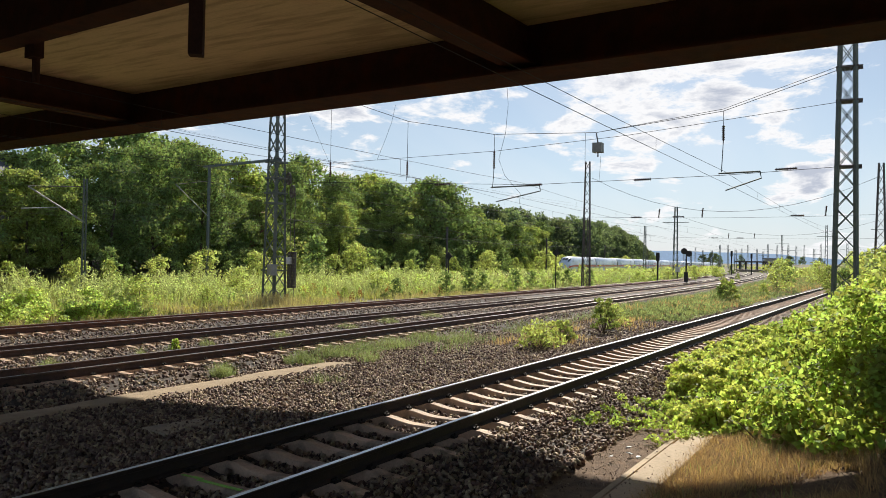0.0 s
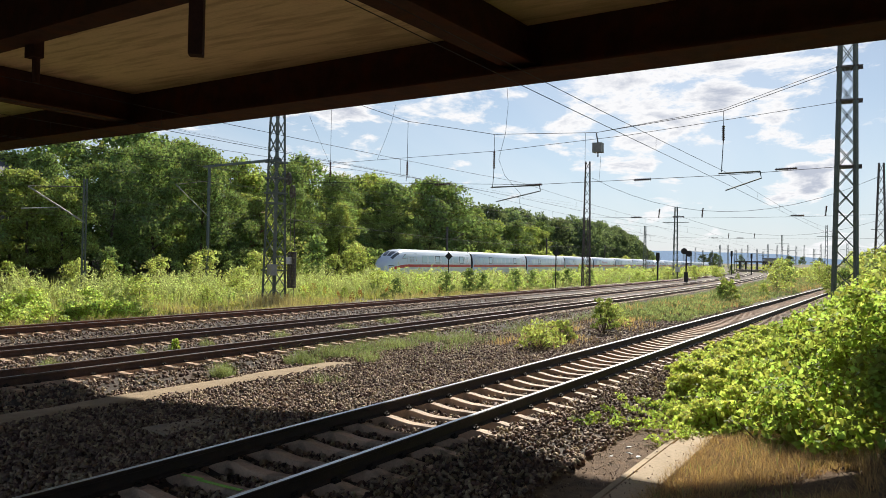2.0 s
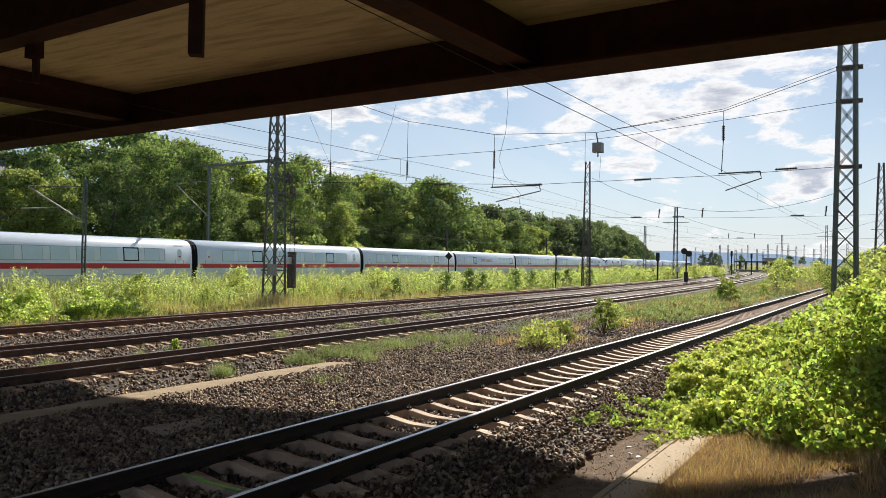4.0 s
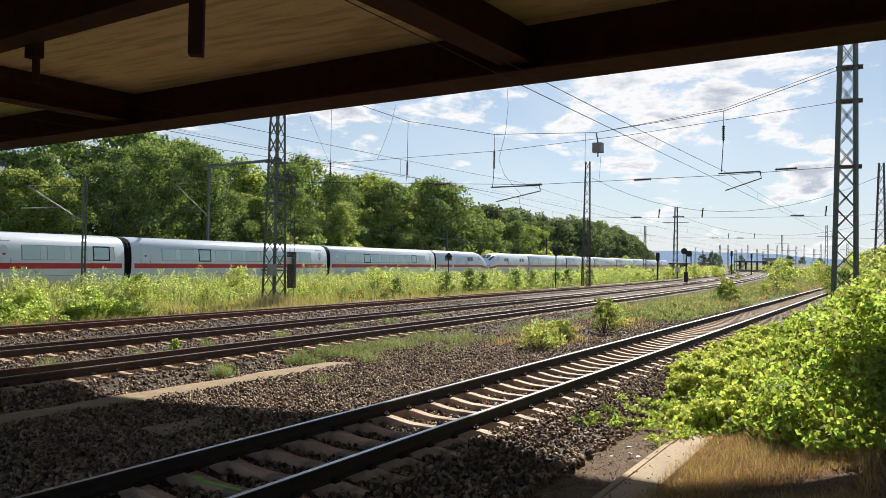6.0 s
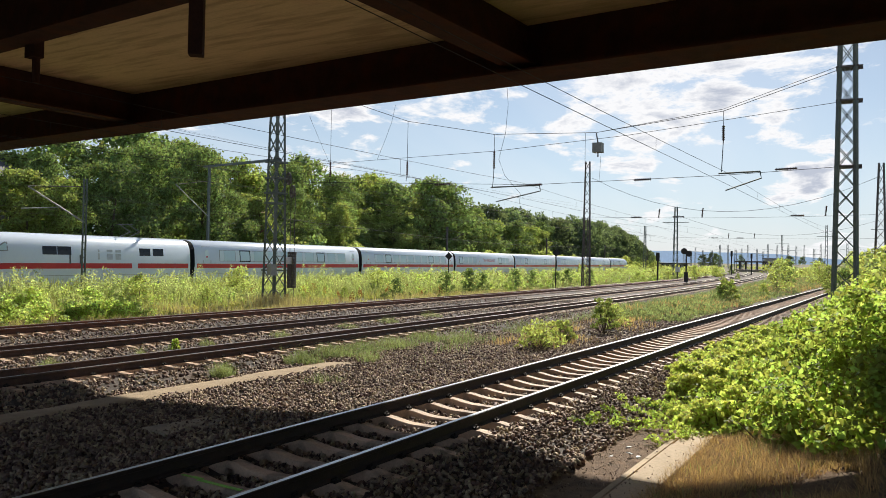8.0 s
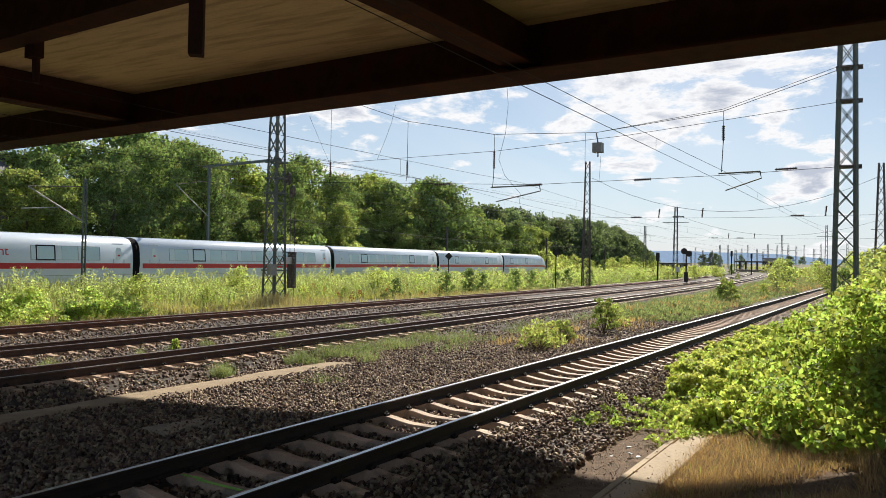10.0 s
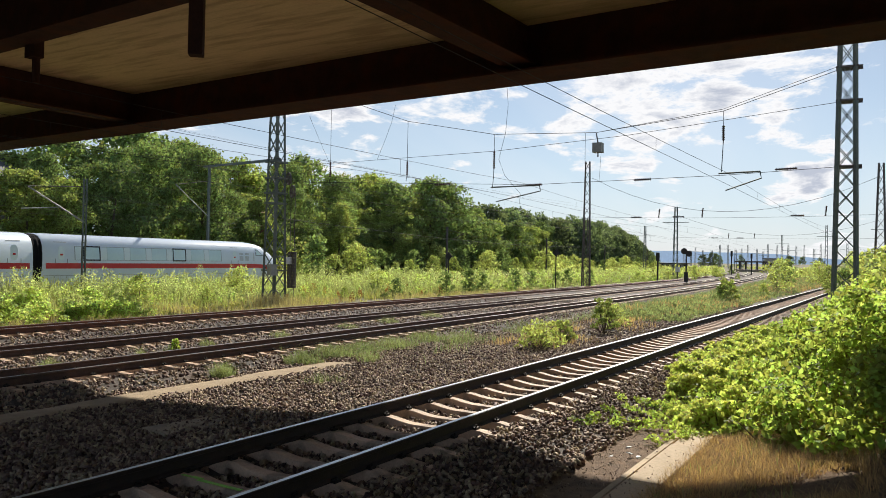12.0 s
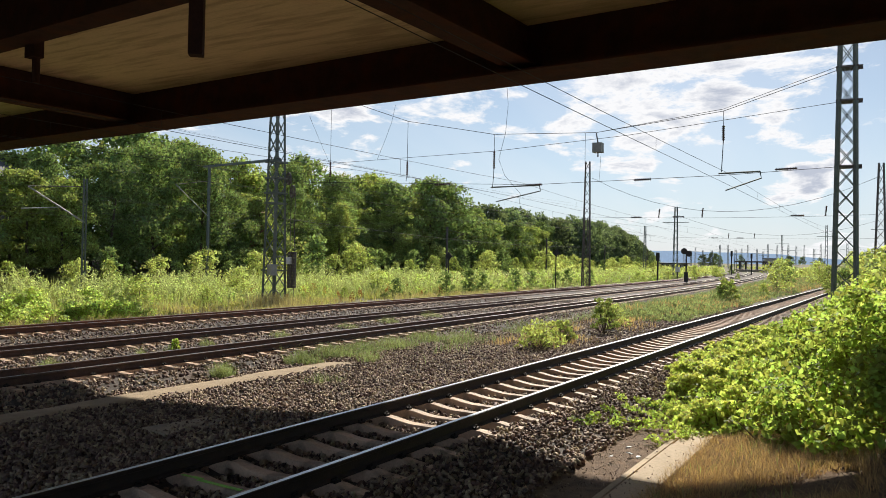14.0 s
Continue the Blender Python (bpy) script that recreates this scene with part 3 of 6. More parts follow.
def make_bridge():
    br = thing("road_bridge", "dark rust-brown steel girder bridge with a board-marked concrete deck", "bridge", kind="structure")
    side = Vector((BR_SKEW.y, -BR_SKEW.x, 0))
    base = Vector((BR_X, 0, 0))

    def along(x, s, z):
        return base + side * (x - BR_X) + BR_SKEW * s + Vector((0, 0, z))

    def beam(name, x, s0, s1, z, depth, fl):
        b = Build()
        pts = ((-fl / 2, 0), (fl / 2, 0), (fl / 2, .05), (.02, .055), (.02, depth), (-.02, depth), (-.02, .055), (-fl / 2, .05))
        b.loft([[along(x + p[0], s, z + p[1]) for p in pts] for s in (s0, s1)])
        return piece(name, b, M_GIRDER, br)
    edge = beam("edge_girder", BR_X - .78, -20, 90, BR_H, BR_DECK - BR_H, 1.5)
    for x in (9.22, -0.6):
        beam("girder", x, -20, 90, BR_H, BR_DECK - BR_H, .62)
    for k in range(60):
        s = -19 + k * 1.8
        st = Build()
        st.loft([[along(x, s + w, z) for w, z in ((-.008, BR_H + .06), (.008, BR_H + .06), (.008, BR_DECK - .01), (-.008, BR_DECK - .01))] for x in (BR_X - .74, BR_X - .2)])
        piece("stiffener", st, M_GIRDER, edge)
    lip = Build().tube(along(BR_X - .02, -20, BR_H + .05), along(BR_X - .02, 90, BR_H + .05), .045, 8)
    piece("edge_bead", lip, M_GIRDER, edge)
    rng = random.Random(8)
    rv = Build()
    for k in range(420):
        s = -8 + k * .16
        rv.box((0, 0, 0), (.03, .03, .02 + rng.uniform(0, .01)), Matrix.Translation(along(BR_X - .12, s, BR_H - .008)))
    tagged(piece("rivet_row", rv, M_GIRDER, edge, fix=False), kind="stuff")
    for s in (-26.7, -9.0, 8.7, 26.4, 44.1, 61.8, 79.5):
        for x0, x1 in ((9.26, BR_X - .82), (-.56, 9.18)):
            b = Build()
            pts = ((-.45, 0), (.45, 0), (.45, .05), (.02, .055), (.02, BR_DECK - 7.53 - .01), (-.02, BR_DECK - 7.53 - .01), (-.02, .055), (-.45, .05))
            b.loft([[along(x, s + p[0], 7.53 + p[1]) for p in pts] for x in (x0, x1)])
            piece("cross_beam", b, M_GIRDER, br)
    d = Build()
    d.loft([[along(x, s, z) for x, z in ((-4.4, BR_DECK), (BR_X - .4, BR_DECK), (BR_X - .4, BR_DECK + .35), (-4.4, BR_DECK + .35))] for s in (-20, 90)])
    piece("deck_slab", d, M_DECK, br, "cream board-marked concrete deck underside")
    ab = Build()
    ab.loft([[along(x, s, z) for s, z in ((-20, -.6), (-9.5, -.6), (-9.5, BR_DECK - .01), (-20, BR_DECK - .01))] for x in (-4.4, BR_X - .5)])
    piece("abutment", ab, M_CONCRETE, br)
    p = EYE + Vector((math.cos(radians(49.7)), math.sin(radians(49.7)), 0)) * 12.0
    hp = Build().box((0, 0, 0), (.21, .21, BR_DECK - 5.33), Matrix.Translation((p.x, p.y, (BR_DECK + 5.33) / 2)) @ Matrix.Rotation(radians(40), 4, "Z"))
    piece("hanging_post", hp, M_GIRDER, br, "square dark steel post hanging from the deck")
    br_ = Build().box((0, 0, 0), (.25, .4, .5), Matrix.Translation(along(9.6, 17.6, 7.25))).tube(along(9.65, 17.6, 7.1), along(9.65, 17.6, 6.4), .09, 8)
    piece("bracket", br_, M_GIRDER, br)


# ---- train ----
CAR_W = ((0, .30), (1.18, .30), (1.36, .45), (1.44, .95), (1.475, 1.6), (1.47, 2.1), (1.435, 2.6), (1.37, 3.05), (1.22, 3.4), (.95, 3.66), (.55, 3.80), (0, 3.84))


def ring(x, sw=1.0, top=3.84, low=.30, pull=0.0):
    k = (top - low) / 3.54
    half = [(x, -w * sw, low + (z - .30) * k) for w, z in CAR_W]
    other = [(x, w * sw, low + (z - .30) * k) for w, z in reversed(CAR_W[1:-1])]
    return half + other


def side_w(z):
    for (w0, z0), (w1, z1) in zip(CAR_W[1:], CAR_W[2:]):
        if z0 <= z <= z1:
            return w0 + (w1 - w0) * (z - z0) / (z1 - z0)
    return 1.3


NOSE = ((0.0, .34, 1.55, 1.05), (.25, .58, 1.95, .85), (.7, .78, 2.32, .62), (1.3, .90, 2.72, .45), (2.0, .96, 3.12, .36), (2.7, .99, 3.42, .32), (3.6, 1.0, 3.66, .30), (4.6, 1.0, 3.79, .30), (5.6, 1.0, 3.84, .30))


def nose_at(x):
    for a, b in zip(NOSE, NOSE[1:]):
        if a[0] <= x <= b[0]:
            t = (x - a[0]) / (b[0] - a[0])
            return tuple(p + (q - p) * t for p, q in zip(a, b))
    return NOSE[-1]


def side_sheet(x0, x1, z0, z1, out=.012, nose_x=None, steps=1, lower=None, sides=(-1, 1)):
    """A thin raised panel on both sides of a car, following the side's curve."""
    b = Build()
    for s in sides:
        cols = []
        for i in range(steps + 1):
            x = x0 + (x1 - x0) * i / steps
            k = 1.0
            dz = 0.0
            if nose_x is not None:
                u = nose_x(x)
                _, k, top, low = nose_at(u)
                dz = lower(u) if lower else 0.0
            zs = [z0 + dz, (z0 + z1) / 2 + dz, z1 + dz]
            if nose_x is not None:
                ws = []
                for z in zs:
                    kk = (top - low) / 3.54
                    ws.append(side_w(.30 + max(0.01, min(3.5, (z - low) / kk))) * k)
            else:
                ws = [side_w(z) for z in zs]
            cols.append([(x, s * (w + out), z) for w, z in zip(ws, zs)] + [(x, s * (w - .03), z) for w, z in reversed(list(zip(ws, zs)))])
        b.loft(cols)
    return b


def make_car(kind, length, flip):
    """kind: coach, trailer (cab and windows) or power (cab and few windows). Origin at the rail under the middle; the cab looks to -x."""
    car = thing({"coach": "train_coach", "diner": "train_dining_car", "trailer": "train_cab_car", "power": "train_power_car"}[kind],
                {"coach": "white high-speed train coach with a red waist stripe", "diner": "white high-speed dining car with red lettering and a red stripe", "trailer": "white high-speed train cab car with sloping nose and window band", "power": "white high-speed train power car with sloping nose and small dark windows"}[kind],
                "train car", group="cars of the high-speed train")
    L = length - 0.55
    x0, x1 = -L / 2, L / 2
    body = Build()
    cab = kind in ("trailer", "power")
    rings = []
    tip = x0 + .5 if kind == "trailer" else x0 - .2
    reach = (x0 + 5.3 - tip) / 5.6
    if cab:
        rings += [ring(tip + u * reach, k, top, low) for u, k, top, low in NOSE]
        nose_x = lambda x: max(0.0, min(5.6, (x - tip) / reach))
    else:
        rings += [ring(x0, .97, 3.80, .32), ring(x0 + .12)]
        nose_x = None
    rings += [ring(x1 - .12), ring(x1, .97, 3.80, .32)]
    body.loft(rings)
    shell = piece("body", body, M_CAR, car, "glossy white painted body", smooth=False)
    for p in shell.data.polygons:
        p.use_smooth = len(p.vertices) == 4
    # red stripe
    if cab:
        [piece("stripe", side_sheet(x0 + 5.4, x1 - .3, 1.53, 1.89, sides=(sd,)), M_RED, car, "red waist stripe") for sd in (-1, 1)]
        low = lambda u: -0.45 * max(0, 1 - u / 5.0) ** 1.6
        [piece("nose_stripe", side_sheet(tip + .4, x0 + 5.4, 1.53, 1.89, nose_x=nose_x, steps=14, lower=low, sides=(sd,)), M_RED, car, "red stripe curving down to the nose") for sd in (-1, 1)]
    else:
        [piece("stripe", side_sheet(x0 + .3, x1 - .3, 1.53, 1.89, sides=(sd,)), M_RED, car, "red waist stripe") for sd in (-1, 1)]
    [piece("sill_seam", side_sheet(x0 + (6 if cab else .2), x1 - .2, 1.06, 1.085, .004, sides=(sd,)), M_CAR_LINE, car) for sd in (-1, 1)]
    # gangway bellows behind
    g = Build()
    for i in range(4):
        g.loft([ring(x1 - .05 + i * .165, .985 - .02 * (i % 2), 3.81, .5), ring(x1 - .05 + i * .165 + .15, .985 - .02 * ((i + 1) % 2), 3.81, .5)])
    piece("gangway_bellows", g, M_BELLOWS, car, "black rubber gangway bellows")
    # bogies with wheels
    for bx in (x0 + (4.6 if cab else 3.6), x1 - 3.6):
        b = Build()
        for s in (-1, 1):
            b.box((bx, s * 1.0, .55), (3.2, .14, .22))
        b.box((bx, 0, .6), (.5, 2.0, .2))
        bog = piece("bogie", b, M_UNDER, car)
        for w in (-1.25, 1.25):
            wb = Build()
            for s in (-1, 1):
                wb.disc((bx + w, s * .7535, .46), (0, 1, 0), .46, .13, 18)
            wb.tube((bx + w, -.75, .46), (bx + w, .75, .46), .08)
            piece("wheelset", wb, M_UNDER, bog)
    # windows
    if kind == "power":
        for a, wdt in ((6.9, 1.05), (8.0, 1.05), (14.9, 1.05), (16.2, 1.05)):
            for sd in ((-1,), (1,)):
                piece("grille_window", side_sheet(x0 + a, x0 + a + wdt, 2.45, 3.0, sides=sd), M_GLASS_DARK, car, "small dark rectangular window")
        for a in (8.9, 9.7):
            for sd in ((-1,), (1,)):
                piece("handrail", side_sheet(x0 + a, x0 + a + .09, 1.85, 2.45, .03, sides=sd), M_UNDER, car)
    else:
        if cab:
            spans = [(x0 + 9.1, x1 - 2.5)]
        elif kind == "diner":
            spans = [(x0 + 3.0, x1 - 17.6), (x1 - 8.1, x1 - 1.0)]
        else:
            spans = [(x0 + 3.0, x1 - 3.0)]
        for wa, wb_ in spans:
            frame_b = side_sheet(wa - .04, wb_ + .04, 2.09, 3.04, .006)
            band = piece("window_band", frame_b, M_CAR_LINE, car, "long flush window band")
            n = round((wb_ - wa) / 1.93)
            for i in range(n):
                a = wa + (wb_ - wa) * i / n
                b_ = wa + (wb_ - wa) * (i + 1) / n
                for sd in ((-1,), (1,)):
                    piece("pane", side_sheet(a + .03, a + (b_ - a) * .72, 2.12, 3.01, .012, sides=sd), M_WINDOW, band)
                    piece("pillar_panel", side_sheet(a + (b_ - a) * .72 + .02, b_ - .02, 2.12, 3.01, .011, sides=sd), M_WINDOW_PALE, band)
            for i in sorted({n - 1} if kind == "diner" else {2, n - 2} if not cab else {2, 6}):
                a = wa + (wb_ - wa) * i / n
                for sd in ((-1,), (1,)):
                    f = Build()
                    for q in ((a, a + .09, 2.08, 3.05, .022), (a + 1.33, a + 1.42, 2.08, 3.05, .022), (a, a + 1.42, 2.06, 2.15, .020), (a, a + 1.42, 2.98, 3.07, .020)):
                        f.add(side_sheet(*q, sides=sd))
                    piece("escape_window_frame", f, M_GLASS_DARK, band, "black-framed emergency window")
        for dx in {"trailer": (x0 + 7.4, x1 - 1.45), "diner": (x0 + 1.35, x1 - 9.3)}.get(kind, (x0 + 1.35, x1 - 1.45)):
            for s in (-1, 1):
                f = Build()
                for q in ((dx - .48, dx - .43, .9, 3.3), (dx + .43, dx + .48, .9, 3.3), (dx - .48, dx + .48, 3.26, 3.3)):
                    f.add(side_sheet(*q, .009, sides=(s,)))
                door = piece("door", f, M_CAR_LINE, car, "plug door outlined by a grey seam")
                o = Build()
                rg = []
                for off in (.012, -.02):
                    rg.append([(dx + .25 * math.copysign(abs(math.cos(t)) ** .7, math.cos(t)), s * (side_w(2.55 + .48 * math.sin(t)) + off), 2.55 + .48 * math.copysign(abs(math.sin(t)) ** .8, math.sin(t))) for t in [2 * math.pi * (i + .5) / 16 for i in range(16)]])
                o.loft(rg)
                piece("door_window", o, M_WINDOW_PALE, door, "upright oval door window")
                mk = Build().box((dx, s * (side_w(2.45) + .012), 2.45), (.2, .016, .11))
                piece("door_mark", mk, M_RED, door, "small red sign on the door glass")
    if cab:
        # raked panes follow the curve of the nose
        def skin(u, a, out):
            """A place on the nose: u from the tip, a along the half profile from the floor to the ridge."""
            _, k, top, low = nose_at(u)
            i = min(int(a), 10)
            w = CAR_W[i][0] + (CAR_W[i + 1][0] - CAR_W[i][0]) * (a - i)
            z = CAR_W[i][1] + (CAR_W[i + 1][1] - CAR_W[i][1]) * (a - i)
            return Vector((tip + u * reach - out * .5, (w * k + out * .6), low + (z - .30) * (top - low) / 3.54 + out * .7))

        def pane(u0, u1, low_a, high_a, sd, out=.03):
            rows = []
            for i in range(7):
                u = u0 + (u1 - u0) * i / 6
                a0, a1 = low_a(i / 6), high_a(i / 6)
                line_ = [skin(u, a0 + (a1 - a0) * j / 6, out) for j in range(7)] + [skin(u, a0 + (a1 - a0) * j / 6, -.05) for j in reversed(range(7))]
                rows.append([(p.x, p.y * sd, p.z) for p in line_])
            return Build().loft(rows)
        for sd in (-1, 1):
            piece("windscreen", pane(1.7, 3.1, lambda t: 9.9 - .4 * t, lambda t: 10.9, sd), M_SCREEN, car, "raked grey windscreen pane")
            piece("corner_pane", pane(1.35, 3.2, lambda t: 8.25 - .1 * t, lambda t: 9.45 - .35 * t, sd), M_SCREEN, car, "tapering corner pane beside the windscreen")
            piece("headlight", side_sheet(tip + .35, tip + 1.1, 1.66, 1.75, .01, nose_x=nose_x, steps=6, sides=(sd,)), M_GLASS_DARK, car, "narrow dark headlight slot in the nose")
            f = Build()
            tri = [(x0 + 3.35, 2.62), (x0 + 4.55, 2.62), (x0 + 4.55, 3.2), (x0 + 4.35, 3.2)]
            f.loft([[(x, sd * (side_w(min(z, 3.3)) * nose_at(nose_x(x))[1] + off), z) for x, z in tri] for off in (.02, -.06)])
            sw = piece("cab_side_window", f, M_CAR_LINE, car, "wedge-shaped cab side window")
            f = Build()
            tri = [(x0 + 3.62, 2.69), (x0 + 4.45, 2.69), (x0 + 4.45, 3.13), (x0 + 4.38, 3.13)]
            f.loft([[(x, sd * (side_w(min(z, 3.3)) * nose_at(nose_x(x))[1] + off), z) for x, z in tri] for off in (.032, -.05)])
            piece("pane", f, M_WINDOW, sw)
        for k in range(3):
            a = x0 + (11.2 if kind == "power" else 4.75) + k * .75
            for sd in ((-1,), (1,)):
                piece("emblem_bar", side_sheet(a, a + (.14 if k == 0 else .5), 2.15, 2.85, .004, sides=sd), M_LETTER, car, "pale grey bar of a faded emblem")
        cp = Build().box((x0 - .1, 0, 1.0), (.5, .5, .35))
        piece("coupler_cover", cp, M_UNDER, car)
    for sd in (-1, 1) if kind == "power" else ():
        piece("badge", side_sheet(x1 - 6.0, x1 - 5.45, 1.50, 1.92, .016, sides=(sd,)), M_CAR, car, "small white square badge in the stripe")
    if kind == "diner":
        for sd in (-1, 1):
            cu = bpy.data.curves.new("lettering", "FONT")
            cu.body, cu.size, cu.extrude, cu.align_x = "Bordrestaurant", .80, .006, "CENTER"
            tmp = new("lettering", cu)
            me = bpy.data.meshes.new_from_object(tmp.evaluated_get(bpy.context.evaluated_depsgraph_get()))
            bpy.data.objects.remove(tmp)
            me.materials.clear()
            me.materials.append(M_RED)
            o = new("lettering", me)
            o.parent = car
            tagged(o, "red word on the side wall")
            o.matrix_basis = pose(x1 - 13.6, sd * (side_w(2.38) + .008), 2.38, 90 if sd < 0 else 90, 0, 0 if sd < 0 else 180) @ Matrix.Rotation(radians(-6), 4, "X")
    if kind == "power":
        b = Build()
        for s in (-.5, .5):
            b.bar((x1 - 5.4, s, 3.85), (x1 - 4.4, s, 4.25), .05)
            b.bar((x1 - 4.4, s, 4.25), (x1 - 5.4, s * .9, 4.75), .04)
        b.bar((x1 - 5.4, -.85, 4.78), (x1 - 5.4, .85, 4.78), .05)
        piece("pantograph", b, M_UNDER, car)
    return car


def make_train():
    """Two coupled half trains, power cars nose to nose in the middle. Returns (car, distance behind the leading nose, heading)."""
    trailer, coach, power = make_car("trailer", 26.57, False), make_car("coach", 26.4, False), make_car("power", 20.73, False)
    diner = make_car("diner", 26.4, False)
    fleet = []
    s = 0.0
    order = [("t", 26.57, 0)] + [("c", 26.4, 0)] * 3 + [("d", 26.4, 0)] + [("c", 26.4, 0)] * 2 + [("p", 20.43, 1), ("p", 20.43, 0)] + [("c", 26.4, 1)] * 2 + [("d", 26.4, 1)] + [("c", 26.4, 1)] * 3 + [("t", 26.57, 1)]
    used = set()
    for k, ln_, turned in order:
        src = {"t": trailer, "c": coach, "p": power, "d": diner}[k]
        ob = src if k not in used else copy_thing(src, Matrix.Identity(4))
        used.add(k)
        fleet.append((ob, s + ln_ / 2, turned))
        s += ln_
    return fleet


# nose of the train along its line, in metres, by time
NOSE_AT = ((0.0, 161.7), (1.5, 100.2), (3.0, 37.7), (5.5, -70.9), (6.5, -112.9), (7.5, -157.0), (8.0, -179.0), (10.5, -285.4), (11.5, -329.4), (12.5, -372.7), (14.0, -437.6))


def motions():
    for ob, back, turned in FLEET:
        rz = math.degrees(TRAIN_ANG) + (180 if turned else 0)
        rows = []
        for t, s in NOSE_AT:
            p = TRAIN_N * TRAIN_OFF + TRAIN_DIR * (s + back)
            rows.append((t, pose(p.x, p.y, TRAIN_RAIL_Z, 0, 0, rz)))
        walk(ob, rows)


make_ground()
make_stones()
make_tracks()
make_bridge()
FLEET = make_train()


# ---- masts and wires ----
def lattice_mast(name, label, m, height, w0, w1, mat, pitch=0.9, leg=.09, split=True, stout=1.0):
    """A square lattice mast: four legs and crossed braces on each face."""
    mast = thing(name, label, "mast", m, "lattice masts along the railway")
    half = lambda z: (w0 + (w1 - w0) * z / height) / 2
    corners = ((-1, -1), (1, -1), (1, 1), (-1, 1))
    for sx, sy in corners:
        b = Build().bar((sx * half(0), sy * half(0), -.6), (sx * half(height), sy * half(height), height), leg * (stout if sx + sy == -2 else 1))
        piece("leg", b, mat, mast)
    n = int(height / pitch)
    lot = Build()
    for i in range(4):
        a, c = corners[i], corners[(i + 1) % 4]
        for k in range(n):
            z0, z1 = height * k / n, height * (k + 1) / n
            h0, h1 = half(z0), half(z1)
            for p, q, o in ((a, c, 1.0), (c, a, .96)):
                b = Build().bar((p[0] * h0 * o, p[1] * h0 * o, z0), (q[0] * h1 * o, q[1] * h1 * o, z1), leg * .36, leg * .25)
                if split:
                    piece("brace", b, mat, mast)
                else:
                    lot.add(b)
    if not split:
        tagged(piece("bracing", lot, mat, mast), kind="stuff")
    piece("foundation", Build().box((0, 0, -.45), (w0 + .5, w0 + .5, .7)), M_CONCRETE, mast)
    return mast


def sag(a, b, drop, n=12):
    a, b = Vector(a), Vector(b)
    return [a.lerp(b, i / n) - Vector((0, 0, drop * 4 * (i / n) * (1 - i / n))) for i in range(n + 1)]


def cable(name, pts, r, label, category="cable"):
    return tagged(piece(name, Build().wire(pts, r * .64), M_WIRE), label, category)


def insulator_at(a, b, label="ribbed brown porcelain insulator hung on a wire", r=.07):
    """A ribbed rod from a to b."""
    a, b = Vector(a), Vector(b)
    ob = thing("insulator", label, "insulator", group="insulators")
    piece("core", Build().tube(a, b, r * .45, 8), M_INSUL, ob)
    n = 8
    d = (b - a).normalized()
    for i in range(n):
        p = a.lerp(b, (i + .5) / n)
        piece("shed", Build().tube(p - d * .02, p + d * .02, r, 10, r * .6), M_INSUL, ob)
    return ob


SPAN_X = 33.0


def span(y, z):
    """A place in the plane of the cross-span, given 4.5 m nearer to the eye."""
    k = SPAN_X / 28.5
    return Vector((SPAN_X, y * k, EYE.z + (z - EYE.z) * k))


